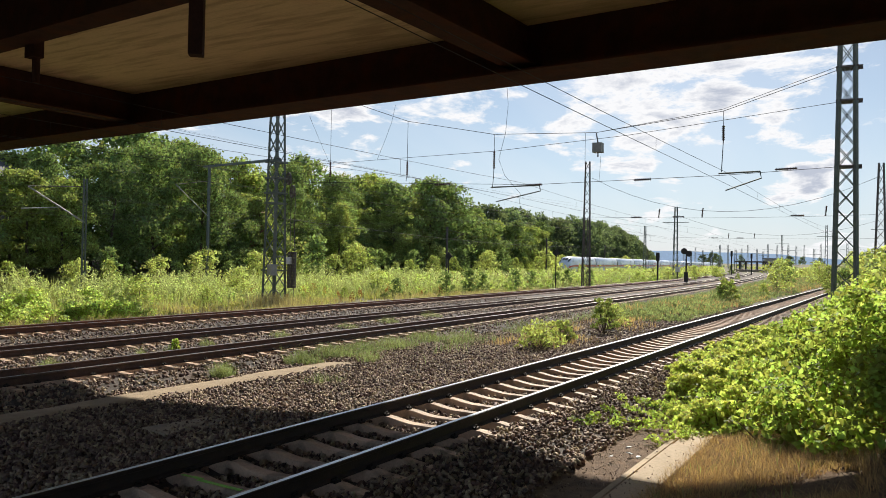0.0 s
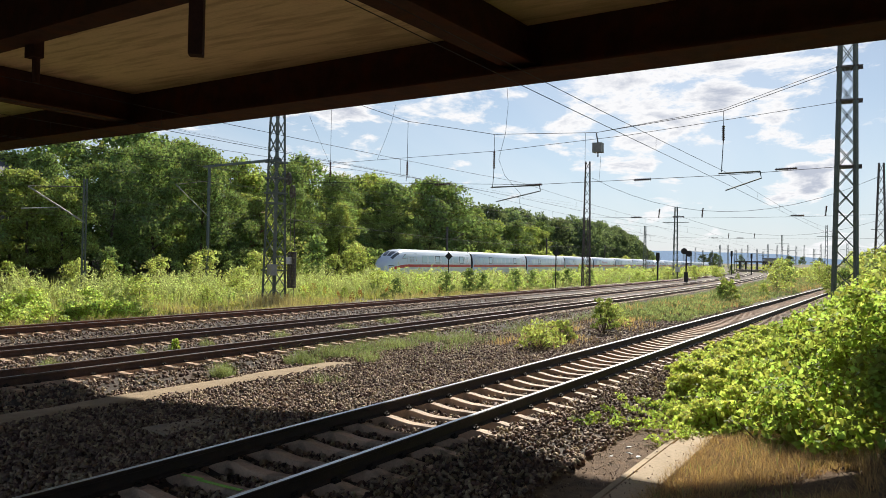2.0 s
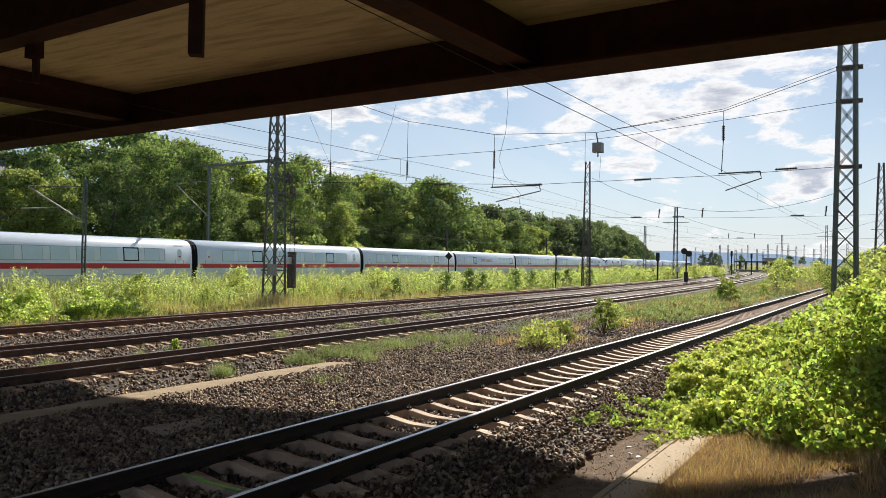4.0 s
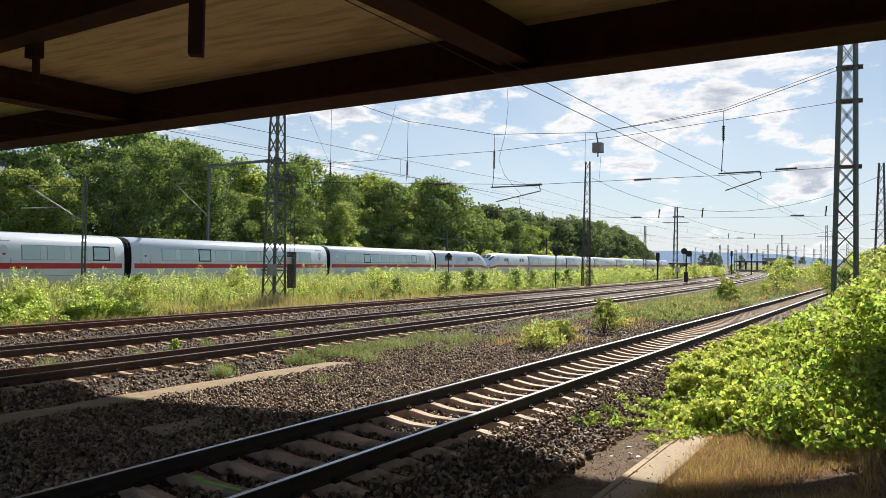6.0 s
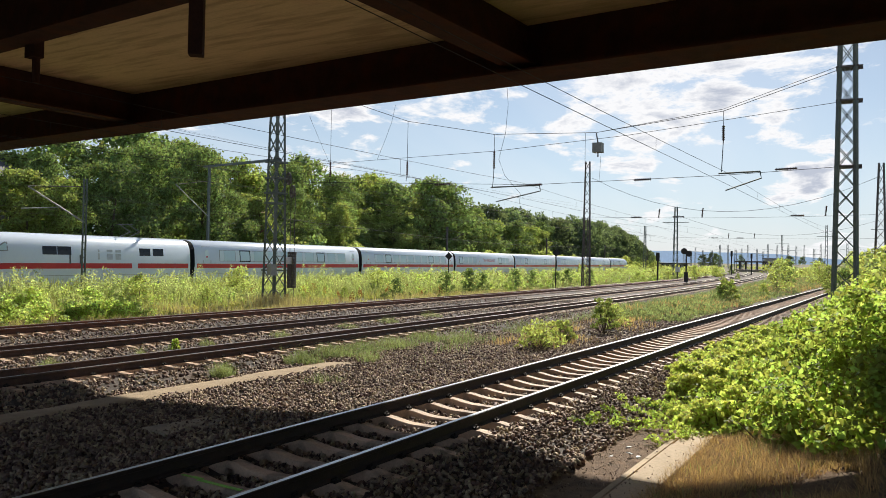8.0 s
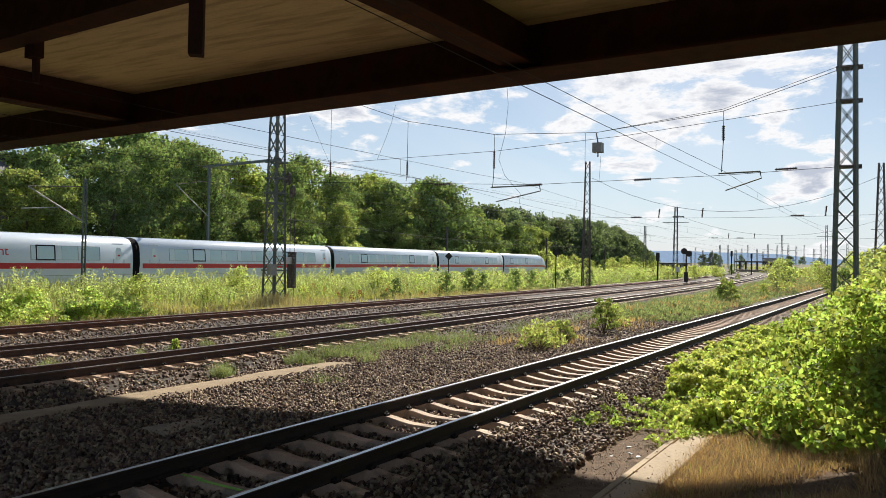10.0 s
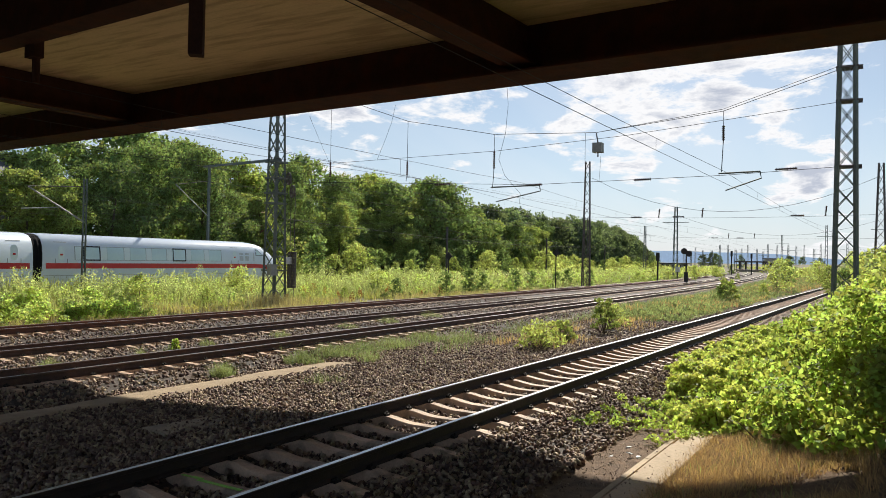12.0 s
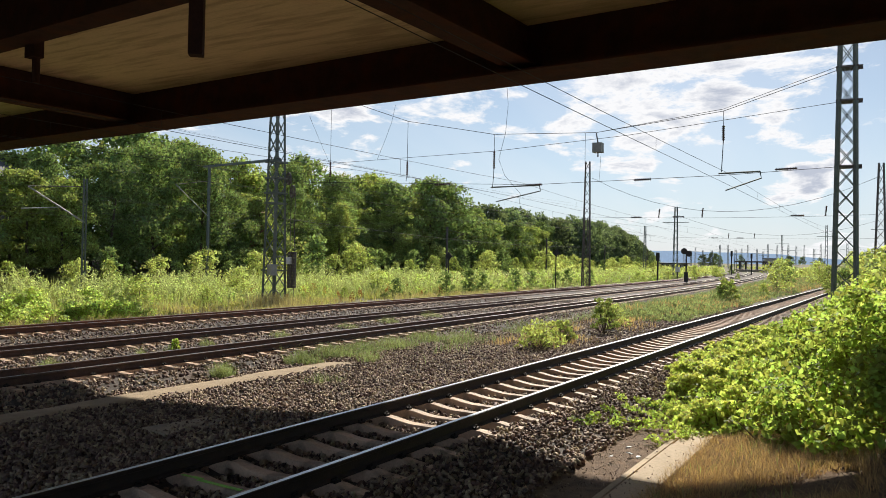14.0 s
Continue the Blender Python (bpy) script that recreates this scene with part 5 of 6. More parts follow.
def make_wood():
    kinds = [make_tree(11, 15, 11.5, M_LEAF_TREE, "broad deciduous tree with dense dark green foliage"),
             make_tree(12, 15, 10.0, M_LEAF_TREE_B, "lighter green deciduous tree with loose foliage", .12),
             make_tree(13, 15, 12.0, M_LEAF_TREE, "wide dark green tree with hanging boughs", .12),
             make_tree(14, 15, 8.5, M_LEAF_TREE_B, "slender yellow-green tree in the wood edge", .12),
             make_tree(15, 15, 11.0, M_LEAF_TREE, "tall rounded green tree in the wood", .14)]
    light = [make_tree(16, 15, 13, M_LEAF_FAR, "far green tree in the lineside wood", .1, 2600, .72), make_tree(17, 15, 12, M_LEAF_FAR, "far rounded tree in the lineside wood", .1, 2600, .72)]
    middle = [make_tree(18, 15, 12, M_LEAF_TREE_B, "yellow-green tree further down the wood", .1, 6500, .44), make_tree(19, 15, 11, M_LEAF_TREE, "rounded green tree further down the wood", .1, 6500, .44)]
    rng = random.Random(21)
    used = set()
    s = 18.0
    i = 0
    while s < 385:
        far = s > 112
        for row, off, kh in ((0, 59.5, .93), (1, 66.5, 1.06), (2, 75, 1.22)):
            if row == 2 and s > 150:
                continue
            ss = s + rng.uniform(-1.5, 1.5) + row * 2.6
            oo = off + rng.uniform(-1.6, 1.6)
            h = wood_height(ss * 60 / oo) * (1.0 if ss < 85 else 1.04 if ss < 135 else .9) * kh * rng.uniform(.9, 1.08)
            p = TRAIN_DIR * ss + TRAIN_N * oo
            k = h / 15.3
            place((light if s > 200 or (s > 160 and row) else middle)[rng.randrange(2)] if far or row == 2 else kinds[rng.randrange(5)], used, scaled(p.x, p.y, -.4, rng.uniform(0, 6.28), k * rng.uniform(.85, 1.05), k))
        s += 5.0 if s < 150 else 7.0
    for x, y, k in ((420, -8, .5), (470, 18, .45), (520, 42, .5), (560, 20, .55), (380, -20, .6), (600, 60, .6), (640, 35, .6), (330, -12, .45), (700, 80, .7), (720, 10, .7), (560, 95, .6), (600, 120, .7), (680, 140, .8), (450, 88, .5), (500, 108, .55)):
        place(light[rng.randrange(2)], used, scaled(x, y, -.4, rng.uniform(0, 6.28), k))
    # shrubs at the wood's foot
    sk = [make_tree(31, 4.2, 4.2, M_LEAF_SHRUB, "dense green lineside shrub at the edge of the wood", .06, 1050, .28, "shrub", .07),
          make_tree(32, 4.2, 3.6, M_LEAF_TREE_B, "yellow-green lineside shrub near the wood", .06, 1050, .27, "shrub", .07),
          make_tree(33, 4.2, 3.0, M_LEAF_TREE, "dark green upright lineside shrub", .08, 1050, .26, "shrub", .07)]
    used2 = set()
    s = 22.0
    while s < 330:
        for off in (50.5, 54.5):
            ss = s + rng.uniform(-1.5, 1.5)
            p = TRAIN_DIR * ss + TRAIN_N * (off + rng.uniform(-1.2, 1.2))
            k = rng.uniform(.85, 1.55) * (1.0 if s > 70 else .62)
            place(sk[rng.randrange(3)], used2, scaled(p.x, p.y, -.6, rng.uniform(0, 6.28), k))
        s += 4.2 if s < 120 else 7
    for ss, oo, k in ((72.6, 57.6, 1.45), (74.6, 57.2, 1.5), (76.6, 57.4, 1.42), (78.8, 57.8, 1.6)):
        p = TRAIN_DIR * ss + TRAIN_N * oo
        place(sk[rng.randrange(2)], used2, scaled(p.x, p.y, -.6, rng.uniform(0, 6.28), k))
    # dark mounds standing in the weeds
    for x, y, k in ((55.5, 33.2, .55), (59.5, 33.2, .62), (63.2, 33.8, .52), (71.5, 34.4, .6), (77, 35.0, .55), (90, 36.0, .6), (84, 35.0, .5), (99, 36.4, .55), (48.5, 33.6, .42)):
        place(sk[2], used2, scaled(x, y, ground_z(x, y) - .1, rng.uniform(0, 6.28), k * 1.15, k))
    # single shrubs beside the tracks
    for x, y, k in ((75, 9.6, .85), (62, 8.9, .45), (51, 9.9, .36), (95, 11, .9), (110, 9, .9), (88, 6.2, 1.0), (70, 4.6, .8), (60, 3.3, .7), (100, 3.5, 1.2), (120, 5.0, 1.2), (15.2, -.1, .46), (17.5, -.2, .6), (21, -.1, .62), (48, 1.3, .9), (44, .4, 1.0), (55, 1.6, .9), (40, .2, .85),
                    (150, 34, .7), (135, 35, .6), (165, 33, .8), (120, 36, .6), (180, 36, .8), (210, 38, .8), (106, 31, .4), (128, 29, .45), (140, 27, .5), (150, 26, .45), (42, 33.5, .36), (27, 36, .5), (38, 40, .6), (30, 34, .45), (52, 38, .55), (170, 8, 1.1), (200, 6, 1.2), (240, 9, 1.4), (280, 3, 1.6), (300, 14, 1.3)):
        place(sk[rng.randrange(3)], used2, scaled(x, y, ground_z(x, y) - .1, rng.uniform(0, 6.28), k))


def make_weeds():
    """The belt of weeds and saplings between the middle tracks and the far line."""
    rng = np.random.default_rng(7)

    def spots(n, y0, y1, x0, x1, power=1.0):
        x = x0 + (x1 - x0) * rng.uniform(0, 1, n) ** power
        u = rng.uniform(0, 1, n)
        ya = np.array([y0 + bend(a) for a in x])
        yb = np.minimum(np.array([(y1 if y1 < 30 else 42.2 + .1169 * a) for a in x]) + (np.array([bend(a) for a in x]) if y1 < 30 else 0), 1e9)
        return x, ya + (yb - ya) * u, u

    def clumps(n, y0, y1, x0, x1, hf, per, lsize, mat, name, label, power=1.0, spread=.55):
        x, y, u = spots(n * 2, y0, y1, x0, x1, power)
        order = np.argsort([-noise.noise((a * .33, b * .5, per)) - .45 * noise.noise((a * 1.1, b * 1.1, per + 5)) + .25 * rng.uniform(-1, 1) for a, b in zip(x, y)])[:n]
        x, y, u = x[order], y[order], u[order]
        z0 = np.array([ground_z(a, b) for a, b in zip(x, y)]) - .12
        h = hf(u, x) * rng.uniform(.6, 1.25, n)
        # upright shoots: leaves spread along a rising stem
        m = n * per
        k = np.repeat(np.arange(n), per)
        t = rng.uniform(0.08, 1, m) ** .8
        rad = spread * (1.05 - t * .75) * rng.uniform(.2, 1, m) * np.clip(h[k], .5, 1.8) * .55
        a = rng.uniform(0, 2 * np.pi, m)
        c = np.stack([x[k] + rad * np.cos(a), y[k] + rad * np.sin(a), z0[k] + h[k] * t], 1)
        v, f = leaves(rng, c, lsize, up=.9, aspect=.42)
        tagged(new(name, raw_mesh(name, v, f, mat, True)), label, "weeds", kind="stuff")
    patch = lambda x, y, k, z: np.array([noise.noise((a * k, b * k, z)) for a, b in zip(x, y)])
    tall = lambda u, x: (.62 + .95 * np.clip(u * 1.5, 0, 1)) * (1 + .75 * np.array([noise.noise((a * .35, b * 6, 3)) for a, b in zip(x, u)]))
    clumps(1650, 33.6, 99, 9, 78, tall, 62, .13, M_WEED, "tall_weeds", "dense belt of tall grey-green weeds", 1.2)
    clumps(800, 32.6, 99, 9, 78, lambda u, x: .5 + .9 * u, 60, .14, M_BROADLEAF, "leafy_weeds", "broad-leaved green weeds in the lineside belt", 1.2, .9)
    clumps(800, 28.2, 99, 62, 240, lambda u, x: .7 + .9 * u, 50, .26, M_WEED, "tall_weeds", "far belt of grey-green weeds", 1.2, .9)
    clumps(420, 28.2, 99, 62, 240, lambda u, x: .7 + 1.1 * u, 60, .27, M_BROADLEAF, "leafy_weeds", "far belt of broad-leaved green bushes", 1.2, 1.2)
    clumps(1300, 27.2, 34.0, 9, 70, lambda u, x: .2 + .45 * u, 46, .10, M_GRASS_YELLOW, "low_weeds", "low yellow-green weeds beside the track", 1.0, .8)
    clumps(420, 27.0, 30.0, 45, 200, lambda u, x: .4 + .3 * u, 40, .2, M_GRASS, "low_weeds", "low green weeds beside the far rails", 1.2, 1.0)
    clumps(80, 30.0, 35.0, 36, 110, lambda u, x: .7 + .5 * u, 60, .13, M_RUSSET, "withered_weeds", "withered russet weeds among the green", 1.1, .8)
    # leafy bushes where the belt is tallest
    blobs = []
    for i in range(64):
        x, y = 10.5 + 11 * rng.uniform() ** 1.1, rng.uniform(28.2, 35)
        top = rng.uniform(.8, 1.6) * (1.1 if x < 17 else .7) * (.7 if y < 30 else 1.15)
        for q in range(9):
            t = rng.uniform(.15, 1)
            blobs.append((x + rng.normal(0, .42) * (1.2 - t), y + rng.normal(0, .42) * (1.2 - t), ground_z(x, y) + top * t, rng.uniform(.12, .34)))
    v, f = crown_leaves(rng, blobs, 36000, .10)
    tagged(new("leafy_thicket", raw_mesh("leafy_thicket", v, f, M_BROADLEAF, True)), "bright green leafy thicket of young saplings", "bushes", kind="stuff")
    # ripe grass in patches along the front of the belt
    x, y, u = spots(56000, 27.1, 34.6, 9, 72, 1.1)
    keep = patch(x, y, .22, 14) + .5 * patch(x, y, .9, 2) > -.06
    x, y, u = x[keep], y[keep], u[keep]
    b = np.stack([x, y, np.array([ground_z(p, q) for p, q in zip(x, y)]) - .12], 1)
    v, f = blades(rng, b, .34 + .3 * u, .024, .8)
    tagged(new("golden_grass", raw_mesh("golden_grass", v, f, M_GRASS_GOLD, True)), "ripe golden grass in front of the weeds", "grass", kind="stuff")
    n = 1500
    x = 32 + 230 * rng.uniform(0, 1, n) ** 1.3
    y = np.where(rng.uniform(0, 1, n) < .55, rng.uniform(-6, 3.2, n), 7.8 + rng.uniform(0, 1, n) * np.clip(2.6 + np.array([bend(q) for q in x]), 2, 9))
    h = rng.uniform(.3, 1.0, n) * np.where(y < 3.3, 1.4, .7)
    k = np.repeat(np.arange(n), 50)
    m = len(k)
    t = rng.uniform(.05, 1, m)
    a = rng.uniform(0, 6.283, m)
    rad = .8 * (1.05 - t * .7) * rng.uniform(.2, 1, m)
    z0 = np.array([ground_z(p, q) for p, q in zip(x, y)]) - .15
    v, f = leaves(rng, np.stack([x[k] + rad * np.cos(a), y[k] + rad * np.sin(a), z0[k] + h[k] * t], 1), .2, up=1.2, aspect=.3)
    tagged(new("verge_weeds", raw_mesh("verge_weeds", v, f, M_TUFT, True)), "green weeds covering the far verges", "weeds", kind="stuff")
    x = 38 + 150 * rng.uniform(0, 1, 30000) ** 1.3
    y = 8.3 + rng.uniform(0, 1, len(x)) * (4.6 + np.array([bend(q) for q in x]))
    keep = patch(x, y, .12, 40) + .4 * patch(x, y, .5, 41) > -.22
    x, y = x[keep], y[keep]
    v, f = blades(rng, np.stack([x, y, np.array([ground_z(p, q) for p, q in zip(x, y)]) - .06], 1), .34, .045, .9)
    tagged(new("verge_grass", raw_mesh("verge_grass", v, f, M_TUFT, True)), "pale green grass covering the far strip between the tracks", "grass", kind="stuff")
    x = 38 + 110 * rng.uniform(0, 1, 16000) ** 1.2
    y = np.where(rng.uniform(0, 1, len(x)) < .3, rng.uniform(1.5, 3.8, len(x)), 7.9 + rng.uniform(0, 1, len(x)) * (4.0 + .8 * np.array([bend(q) for q in x])))
    keep = patch(x, y, .15, 50) + .4 * patch(x, y, .6, 51) > .0
    x, y = x[keep], y[keep]
    v, f = blades(rng, np.stack([x, y, np.array([ground_z(p, q) for p, q in zip(x, y)]) - .06], 1), .4, .045, .9)
    tagged(new("dry_grass", raw_mesh("dry_grass", v, f, M_GRASS_DRY, True)), "straw-brown dry grass on the far strip", "grass", kind="stuff")
    n = 1100
    x = 150 + 500 * rng.uniform(0, 1, n) ** 1.2
    y = rng.uniform(-60, 110, n)
    keep = np.abs(y - 19.5 - np.array([bend(q) for q in x])) > 9
    x, y = x[keep], y[keep]
    n = len(x)
    h = rng.uniform(.8, 2.6, n)
    k = np.repeat(np.arange(n), 36)
    m = len(k)
    t = rng.uniform(.05, 1, m)
    a = rng.uniform(0, 6.283, m)
    rad = 2.2 * (1.05 - t * .7) * rng.uniform(.2, 1, m)
    v, f = leaves(rng, np.stack([x[k] + rad * np.cos(a), y[k] + rad * np.sin(a), -.6 + h[k] * t], 1), .75, up=.6, aspect=.5)
    tagged(new("far_scrub", raw_mesh("far_scrub", v, f, M_LEAF_SHRUB, True)), "far green scrub beyond the sidings", "scrub", kind="stuff")
    a, d = rng.uniform(0, 6.283, 900), 1.6 * rng.uniform(0, 1, 900)
    x, y = 32.4 + d * np.cos(a), 31.0 + d * np.sin(a)
    v, f = blades(rng, np.stack([x, y, np.array([ground_z(p, q) for p, q in zip(x, y)]) - .1], 1), .8, .02, .6)
    tagged(new("dry_grass", raw_mesh("dry_grass", v, f, M_GRASS_GOLD, True)), "tall brown dry grass round the foot of the mast", "grass", kind="stuff")
    # standing grass in the belt
    x, y, u = spots(24000, 31.5, 99, 8, 90, 1.2)
    b = np.stack([x, y, np.array([ground_z(p, q) for p, q in zip(x, y)]) - .12], 1)
    v, f = blades(rng, b, .5 + .95 * u, .035, .3)
    tagged(new("tall_grass", raw_mesh("tall_grass", v, f, M_GRASS, True)), "tall grass standing among the weeds", "grass", kind="stuff")
    x, y, u = spots(5000, 26.8, 30.5, 8, 110, 1.1)
    b = np.stack([x, y, np.array([ground_z(p, q) for p, q in zip(x, y)]) - .12], 1)
    v, f = blades(rng, b, .35 + .3 * u, .03, .5)
    tagged(new("dry_grass", raw_mesh("dry_grass", v, f, M_GRASS_GOLD, True)), "dry straw-coloured grass by the rails", "grass", kind="stuff")


def make_tufts():
    """Grass and small plants between the near and the middle tracks."""
    rng = np.random.default_rng(17)

    def tuft(cx, cy, r, h, n, mat, w=.006):
        n = int(n * 1.7)
        a, d = rng.uniform(0, 6.283, n), r * np.sqrt(rng.uniform(0, 1, n))
        x, y = cx + d * np.cos(a), cy + d * np.sin(a)
        z = np.array([ground_z(p, q) for p, q in zip(x, y)]) - .04
        return blades(rng, np.stack([x, y, z], 1), h * (1.3 - .85 * d / r), w, 1.3)
    for x, y, r, h, n in ((11.75, 12.72, .30, .36, 420), (14.4, 12.75, .5, .36, 560), (15.9, 13.0, .6, .38, 600), (17.4, 13.1, .6, .34, 520), (19.0, 13.1, .7, .32, 460), (21.0, 13.3, .7, .3, 420), (10.5, 17.2, .25, .3, 160), (13.0, 17.2, .14, .32, 90), (10.1, 16.7, .22, .26, 120), (14.1, 17.4, .17, .28, 90), (15.7, 17.7, .22, .32, 120), (11.9, 10.0, .5, .26, 110), (19, 17.9, .4, .26, 160), (23, 18.2, .5, .26, 200), (26, 18.4, .5, .28, 200), (30, 18.8, .6, .3, 240)):
        v, f = tuft(x, y, r, h, n, M_GRASS)
        tagged(new("grass_tuft", raw_mesh("grass_tuft", v, f, M_TUFT, True)), "pale green feathery grass tuft growing in the ballast", "grass", "grass tufts in the ballast")
    n = 17000
    x = 15 + 75 * rng.uniform(0, 1, n) ** 1.3
    mid = 11.7 + np.array([bend(a) for a in x]) * .8
    y = mid + rng.normal(0, .75, n)
    cl = np.array([noise.noise((a * .45, b * .9, 2)) for a, b in zip(x, y)])
    k = cl > .06
    x, y = x[k], y[k]
    z = np.array([ground_z(a, b) for a, b in zip(x, y)]) - .05
    base = np.stack([x, y, z], 1)
    v, f = blades(rng, base, .32, .011, 1.2)
    tagged(new("verge_grass", raw_mesh("verge_grass", v, f, M_TUFT, True)), "strip of green grass between two tracks", "grass", kind="stuff")
    n = 7000
    x = 20 + 70 * rng.uniform(0, 1, n) ** 1.2
    y = 9.4 + np.array([bend(a) for a in x]) * .6 + rng.normal(0, .8, n)
    cl = np.array([noise.noise((a * .3, b * .9, 7)) for a, b in zip(x, y)])
    k = (cl > 0.05)
    x, y = x[k], y[k]
    z = np.array([ground_z(a, b) for a, b in zip(x, y)]) - .05
    v, f = blades(rng, np.stack([x, y, z], 1), .24, .025, .6)
    tagged(new("dry_grass", raw_mesh("dry_grass", v, f, M_GRASS_DRY, True)), "orange-brown dry grass beside the near track", "grass", kind="stuff")
    # leafy plants
    for x, y, h, w, n, mat in ((25.5, 8.8, 1.35, 1.0, 900, M_LEAF_TREE_B), (27.5, 9.2, 1.0, 1.3, 600, M_LEAF_SHRUB), (19.6, 8.7, .62, 1.3, 600, M_LEAF_SHRUB), (20.8, 9.0, .75, 1.2, 600, M_LEAF_SHRUB), (22.0, 8.9, .7, .8, 500, M_LEAF_SHRUB), (51, 9.4, 1.6, 1.4, 900, M_LEAF_SHRUB), (14.2, 17.3, .4, .28, 120, M_LEAF_BUSH)):
        k = 16
        blobs = [(x + w * .4 * math.cos(i * 2.4) * (1 - i / k * .6), y + w * .4 * math.sin(i * 2.4) * (1 - i / k * .6), ground_z(x, y) + h * (.12 + .8 * i / k), w * (.1 + .1 * ((i * 7) % 5) / 4)) for i in range(k)]
        o = thing("weed_plant", "leafy green weed growing between the tracks", "plant", group="weeds between the tracks")
        v, f = crown_leaves(rng, blobs, n, .09 if x < 40 else .16)
        c = new("foliage", raw_mesh("foliage", v, f, mat, True)); c.parent = o
        st = Build()
        for b in blobs:
            st.tube((x, y, ground_z(x, y) - .1), b[:3], .012, 4, .005)
        piece("stem", st, M_BARK, o, fix=False)


BUSH_TOP = ((-4, 2.7), (-1.0, 2.4), (0.3, 2.15), (1.1, 1.85), (1.6, 1.35), (2.0, 1.0), (2.6, .5), (3.3, .3), (4.0, .2), (4.5, .08), (4.9, -.05))
BUSH_FRONT = ((-3, 8.0), (-0.6, 8.1), (0.0, 8.6), (0.5, 9.2), (1.2, 10.2), (1.8, 11.5), (2.5, 11.5), (2.9, 11.9), (3.3, 12.9), (3.9, 14.8), (4.6, 17.0))


def along(pairs, v):
    """Straight-line interpolation in a short table."""
    if v <= pairs[0][0]:
        return pairs[0][1]
    for (a, p), (b, q) in zip(pairs, pairs[1:]):
        if v <= b:
            return p + (q - p) * (v - a) / (b - a)
    return pairs[-1][1]


def bush_top(x, y):
    """Height of the bramble bank over the ground."""
    shift = y + .3 * noise.noise((x * .7, y * .4, 5))
    d = x - along(BUSH_FRONT, y) + .5 * noise.noise((y * 1.3, x * .3, 1))
    if d <= 0 or shift > 4.95:
        return 0
    h = max(0.0, along(BUSH_TOP, shift) - ground_z(x, y))
    ramp = min(1.0, .25 + d / (1.0 + 1.1 * h))
    return h * ramp * (.9 + .38 * noise.noise((x * .8, y * .8, 8)) + .2 * noise.noise((x * 2.1, y * 2.1, 4)))


def make_bush():
    rng = np.random.default_rng(9)
    blobs = []
    carpet = []
    while len(blobs) + len(carpet) < 620:
        x = 9.4 + 24 * rng.uniform() ** 1.55
        y = rng.uniform(-2.5, 5.0)
        h = bush_top(x, y)
        if h < .06 or noise.noise((x * .9, y * .9, 21)) + .5 * noise.noise((x * 2.3, y * 2.3, 2)) < -.12:
            continue
        low = y > 1.9 + .6 * noise.noise((x, y, 30))
        r = min(rng.uniform(.1, .26) if low else rng.uniform(.2, .5), .07 + h * .35)
        (carpet if low else blobs).append((x, y, ground_z(x, y) + max(.04, h * rng.uniform(.4, 1.0) - r * .5), r))
    v, f = crown_leaves(rng, blobs, 62000, .092)
    o = thing("bramble_bank", "sunlit bright green broad-leaved bushes covering the bank", "bush")
    c = new("foliage", raw_mesh("foliage", v, f, M_LEAF_BUSH, True)); c.parent = o
    v, f = crown_leaves(rng, carpet, 46000, .07)
    c = new("low_foliage", raw_mesh("low_foliage", v, f, M_LEAF_CARPET, True)); c.parent = o
    # leaves deeper inside
    p3 = []
    while len(p3) < 22000:
        x, y = 9.6 + 24 * rng.uniform() ** 1.5, rng.uniform(-2.2, 4.6)
        h = bush_top(x, y)
        if h > .1:
            p3.append((x, y, ground_z(x, y) + h * rng.uniform(.05, .6)))
    v, f = leaves(rng, np.array(p3), .11, up=0, aspect=.8)
    c = new("inner_foliage", raw_mesh("inner_foliage", v, f, M_LEAF_BUSH, True)); c.parent = o
    st = Build()
    for i in range(260):
        x, y = 11 + 22 * rng.uniform() ** 1.4, rng.uniform(-1, 4.2)
        h = bush_top(x, y)
        if h < .2:
            continue
        g = ground_z(x, y)
        st.tube((x, y, g - .05), (x + rng.normal(0, .2), y + rng.normal(0, .2), g + h * .6), .014, 4, .006)
    tagged(piece("stem_tangle", st, M_BARK, o, fix=False), kind="stuff")
    # creeping shoots over the dirt
    low = []
    for i in range(30):
        x, y, a = rng.uniform(10.7, 13.4), rng.uniform(2.2, 4.1), rng.uniform(0, 6.28)
        for j in range(5):
            xx, yy = x + .16 * j * math.cos(a), y + .16 * j * math.sin(a)
            low.append((xx, yy, ground_z(xx, yy) + .02, rng.uniform(.05, .13)))
    v, f = crown_leaves(rng, low, 3200, .055)
    tagged(new("creeping_shoots", raw_mesh("creeping_shoots", v, f, M_LEAF_BUSH, True)), "creeping green shoots spreading over the gravel", "plants", kind="stuff")
    # dry grass in front of the bush
    n = 46000
    x = rng.uniform(5.2, 12.4, n); y = rng.uniform(-.3, 2.3, n)
    k = np.array([noise.noise((a * .8, b * .8, 11)) + .5 * noise.noise((a * 3, b * 3, 1)) for a, b in zip(x, y)]) > -.3
    x, y = x[k], y[k]
    z = np.array([ground_z(a, b) for a, b in zip(x, y)]) - .06
    v, f = blades(rng, np.stack([x, y, z], 1), .14, .005, 1.8)
    tagged(new("dry_grass", raw_mesh("dry_grass", v, f, M_GRASS_DRY, True)), "short dry straw-coloured grass on the bank", "grass", kind="stuff")
    n = 4000
    x = rng.uniform(5.4, 12.6, n); y = rng.uniform(-1.6, 2.2, n)
    k = np.array([noise.noise((a * 1.1, b * 1.1, 17)) + .5 * noise.noise((a * 4, b * 4, 6)) for a, b in zip(x, y)]) > .12
    x, y = x[k], y[k]
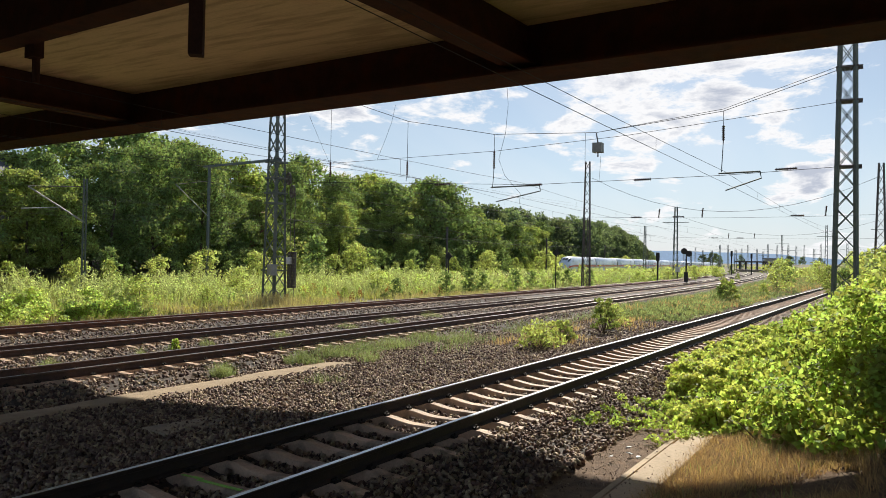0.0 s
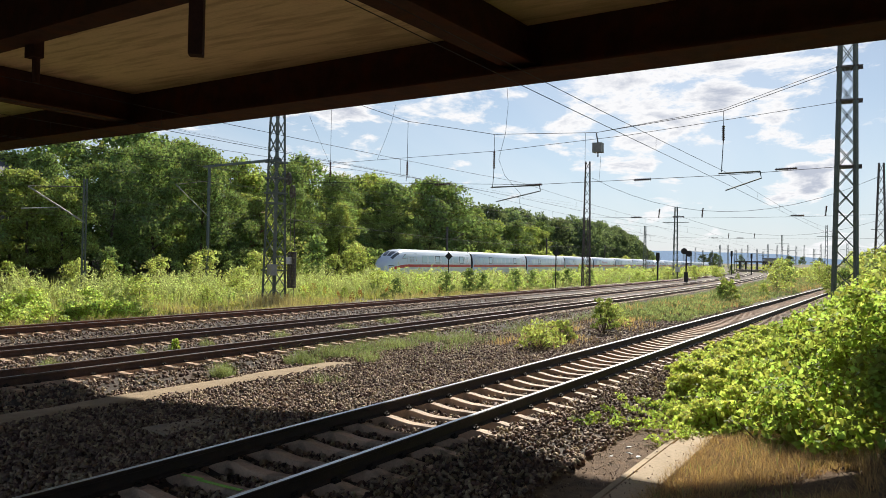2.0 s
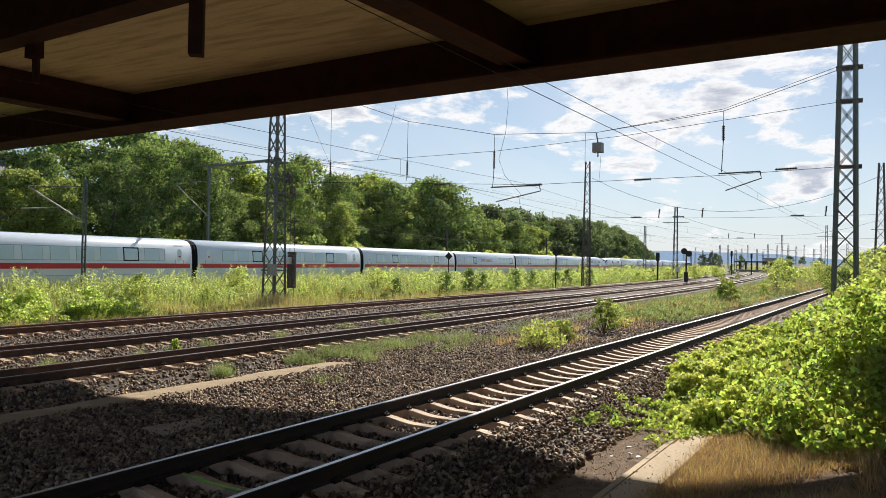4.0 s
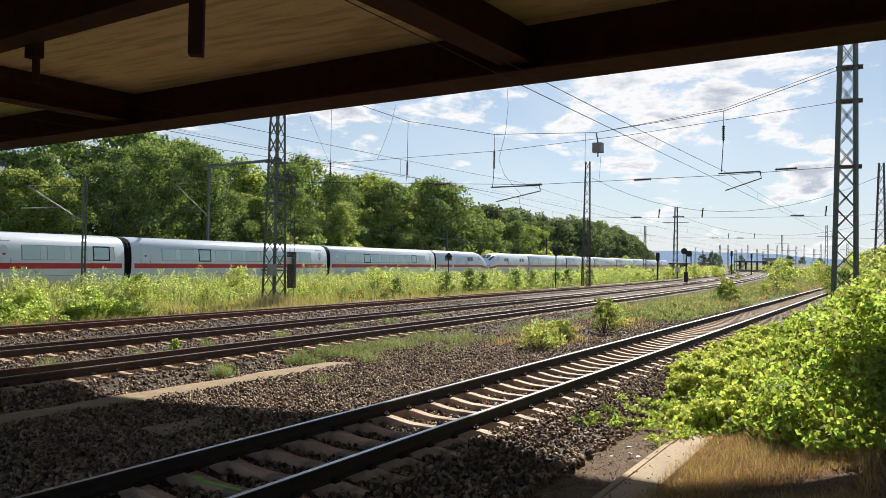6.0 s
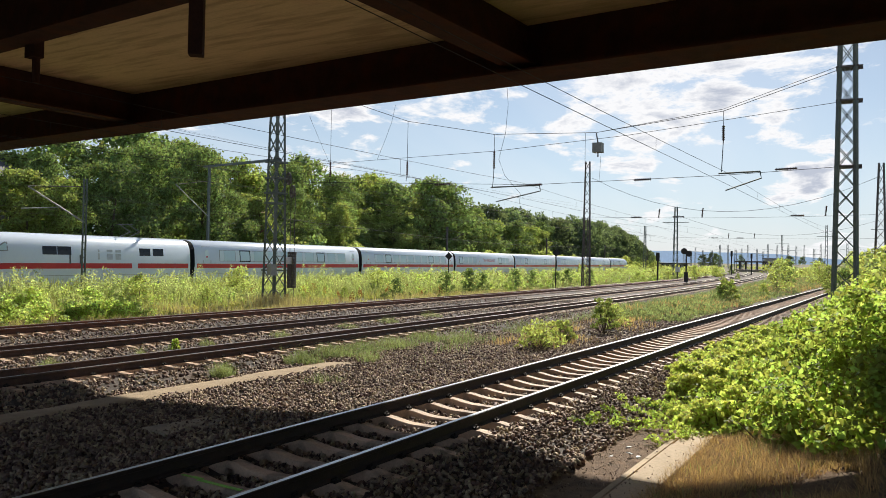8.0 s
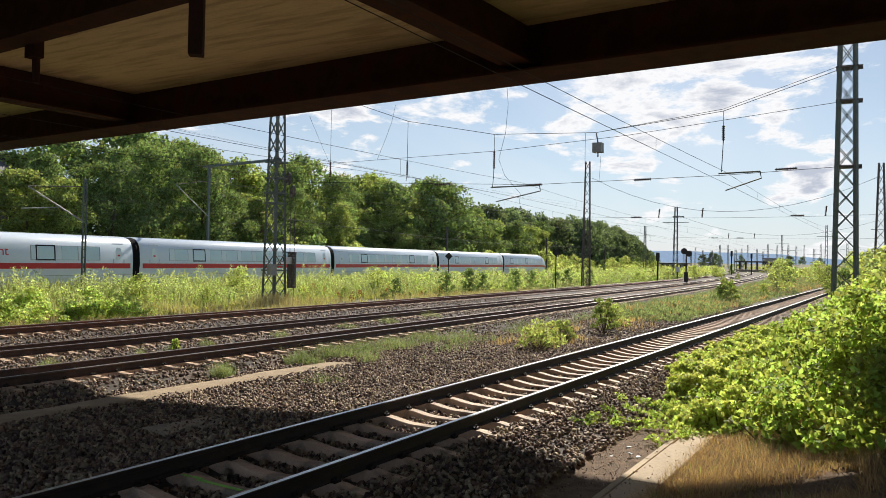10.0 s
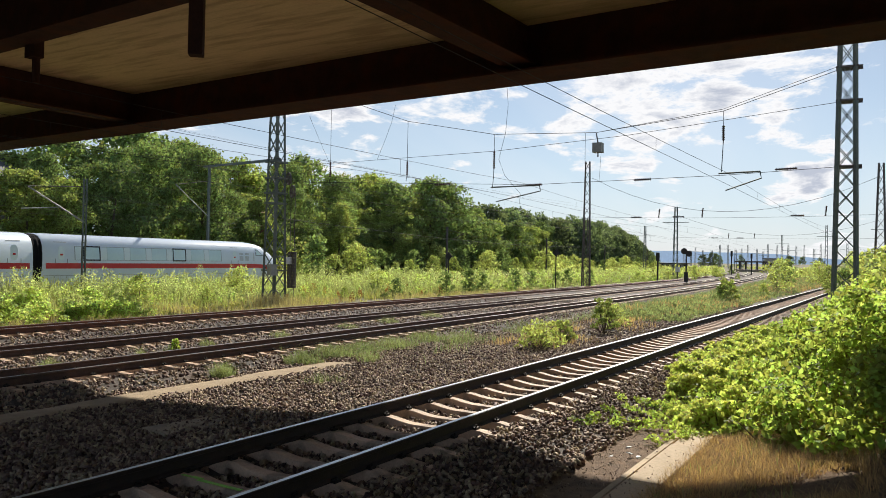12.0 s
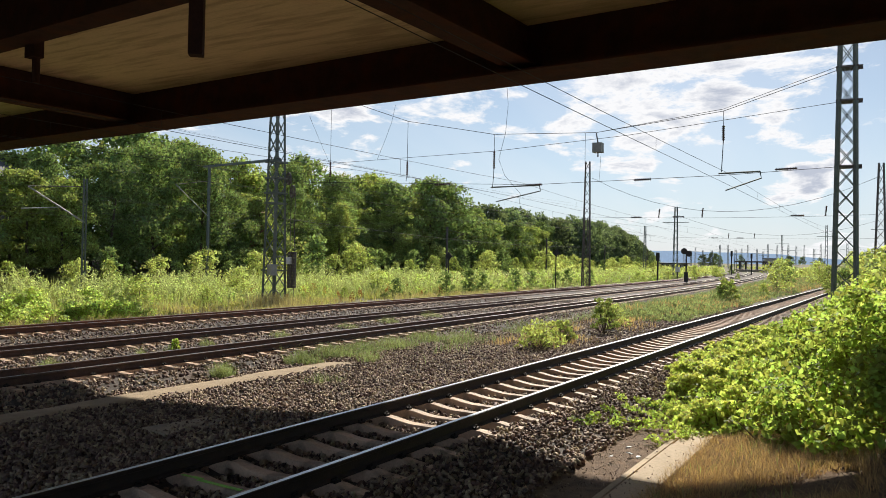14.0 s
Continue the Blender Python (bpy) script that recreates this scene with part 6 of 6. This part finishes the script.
    z = np.array([ground_z(a, b) for a, b in zip(x, y)]) - .05
    v, f = blades(rng, np.stack([x, y, z], 1), .2, .007, 1.3)
    tagged(new("bank_grass", raw_mesh("bank_grass", v, f, M_GRASS, True)), "scattered green grass among dry straw on the bank", "grass", kind="stuff")


def make_slabs():
    """Concrete cable-trough lids beside the near track."""
    t = thing("cable_trough", "row of worn concrete cable-trough lids beside the track", "cable duct")
    rng = random.Random(4)
    me = Build()
    me.loft([[(-.49 + c, -.20 + c, z0), (.49 - c, -.20 + c, z0), (.49 - c, .20 - c, z0), (-.49 + c, .20 - c, z0)] for z0, c in ((-.1, 0), (.035, 0), (.045, .01))])
    lid = me.mesh("lid", M_LID)
    kb = Build()
    kb.box((0, 0, -.03), (.98, .07, .16))
    kerb = kb.mesh("trough_wall", M_LID)
    for i in range(20):
        x = -7.0 + i * 1.0
        o = new("lid", lid); o.parent = t
        o.matrix_basis = pose(x, 2.45, -.195 + rng.uniform(-.008, .008), rng.uniform(-1, 1), rng.uniform(-1, 1), rng.uniform(-1, 1))
        o = new("trough_wall", kerb); o.parent = t
        o.matrix_basis = pose(x, 2.69, -.19, 0, 0, 0)
    p = thing("concrete_plate", "flat grey concrete plate lying in the ballast", "slab", pose(7.55, 8.75, -.195, 0, 1, -6))
    piece("slab", Build().box((0, 0, 0), (1.3, .58, .10)), M_CONCRETE, p)
    tagged(piece("paint_mark", Build().box((5.43, 5.9, -.022), (.05, .62, .006)).box((5.43, 6.3, -.005), (.05, .3, .006)), M_PAINT_GREEN), "lime-green paint streak on a concrete sleeper", "paint mark")


def make_litter():
    rng = random.Random(6)
    g = ground_z(10.6, .5)
    b = Build()
    for k in range(5):
        rings = []
        c = Vector((10.6 + rng.uniform(-.12, .12), .5 + rng.uniform(-.12, .12), g + .05))
        for z, r in ((-.04, .05), (.02, .07), (.05, .045), (.075, .015)):
            rings.append([c + Vector((r * math.cos(t) * rng.uniform(.6, 1.3), r * math.sin(t) * rng.uniform(.6, 1.3), z + rng.uniform(-.02, .02))) for t in [i * math.pi / 4 for i in range(8)]])
        b.loft(rings)
    tagged(piece("rubbish_bag", b, M_RUBBISH), "crumpled black plastic rubbish on the bank", "rubbish")
    for x, y in ((9.75, .36), (10.25, .72), (9.6, 2.95), (9.9, 3.05), (9.3, 3.1), (9.45, 2.8)):
        z = ground_z(x, y) + .02
        q = Build()
        q.loft([[(x + dx + rng.uniform(-.02, .02), y + dy + rng.uniform(-.02, .02), z + h + rng.uniform(0, .03)) for dx, dy in ((-.035, -.015), (.03, -.03), (.04, .02), (-.015, .03))] for h in (0, .006)])
        tagged(piece("paper_scrap", q, M_WHITE), "crumpled white paper scrap on the ground", "litter", "paper scraps")


make_litter()
make_masts()
make_wires()
make_signals()
make_station()
make_wood()
make_weeds()
make_tufts()
make_bush()
make_slabs()

motions()
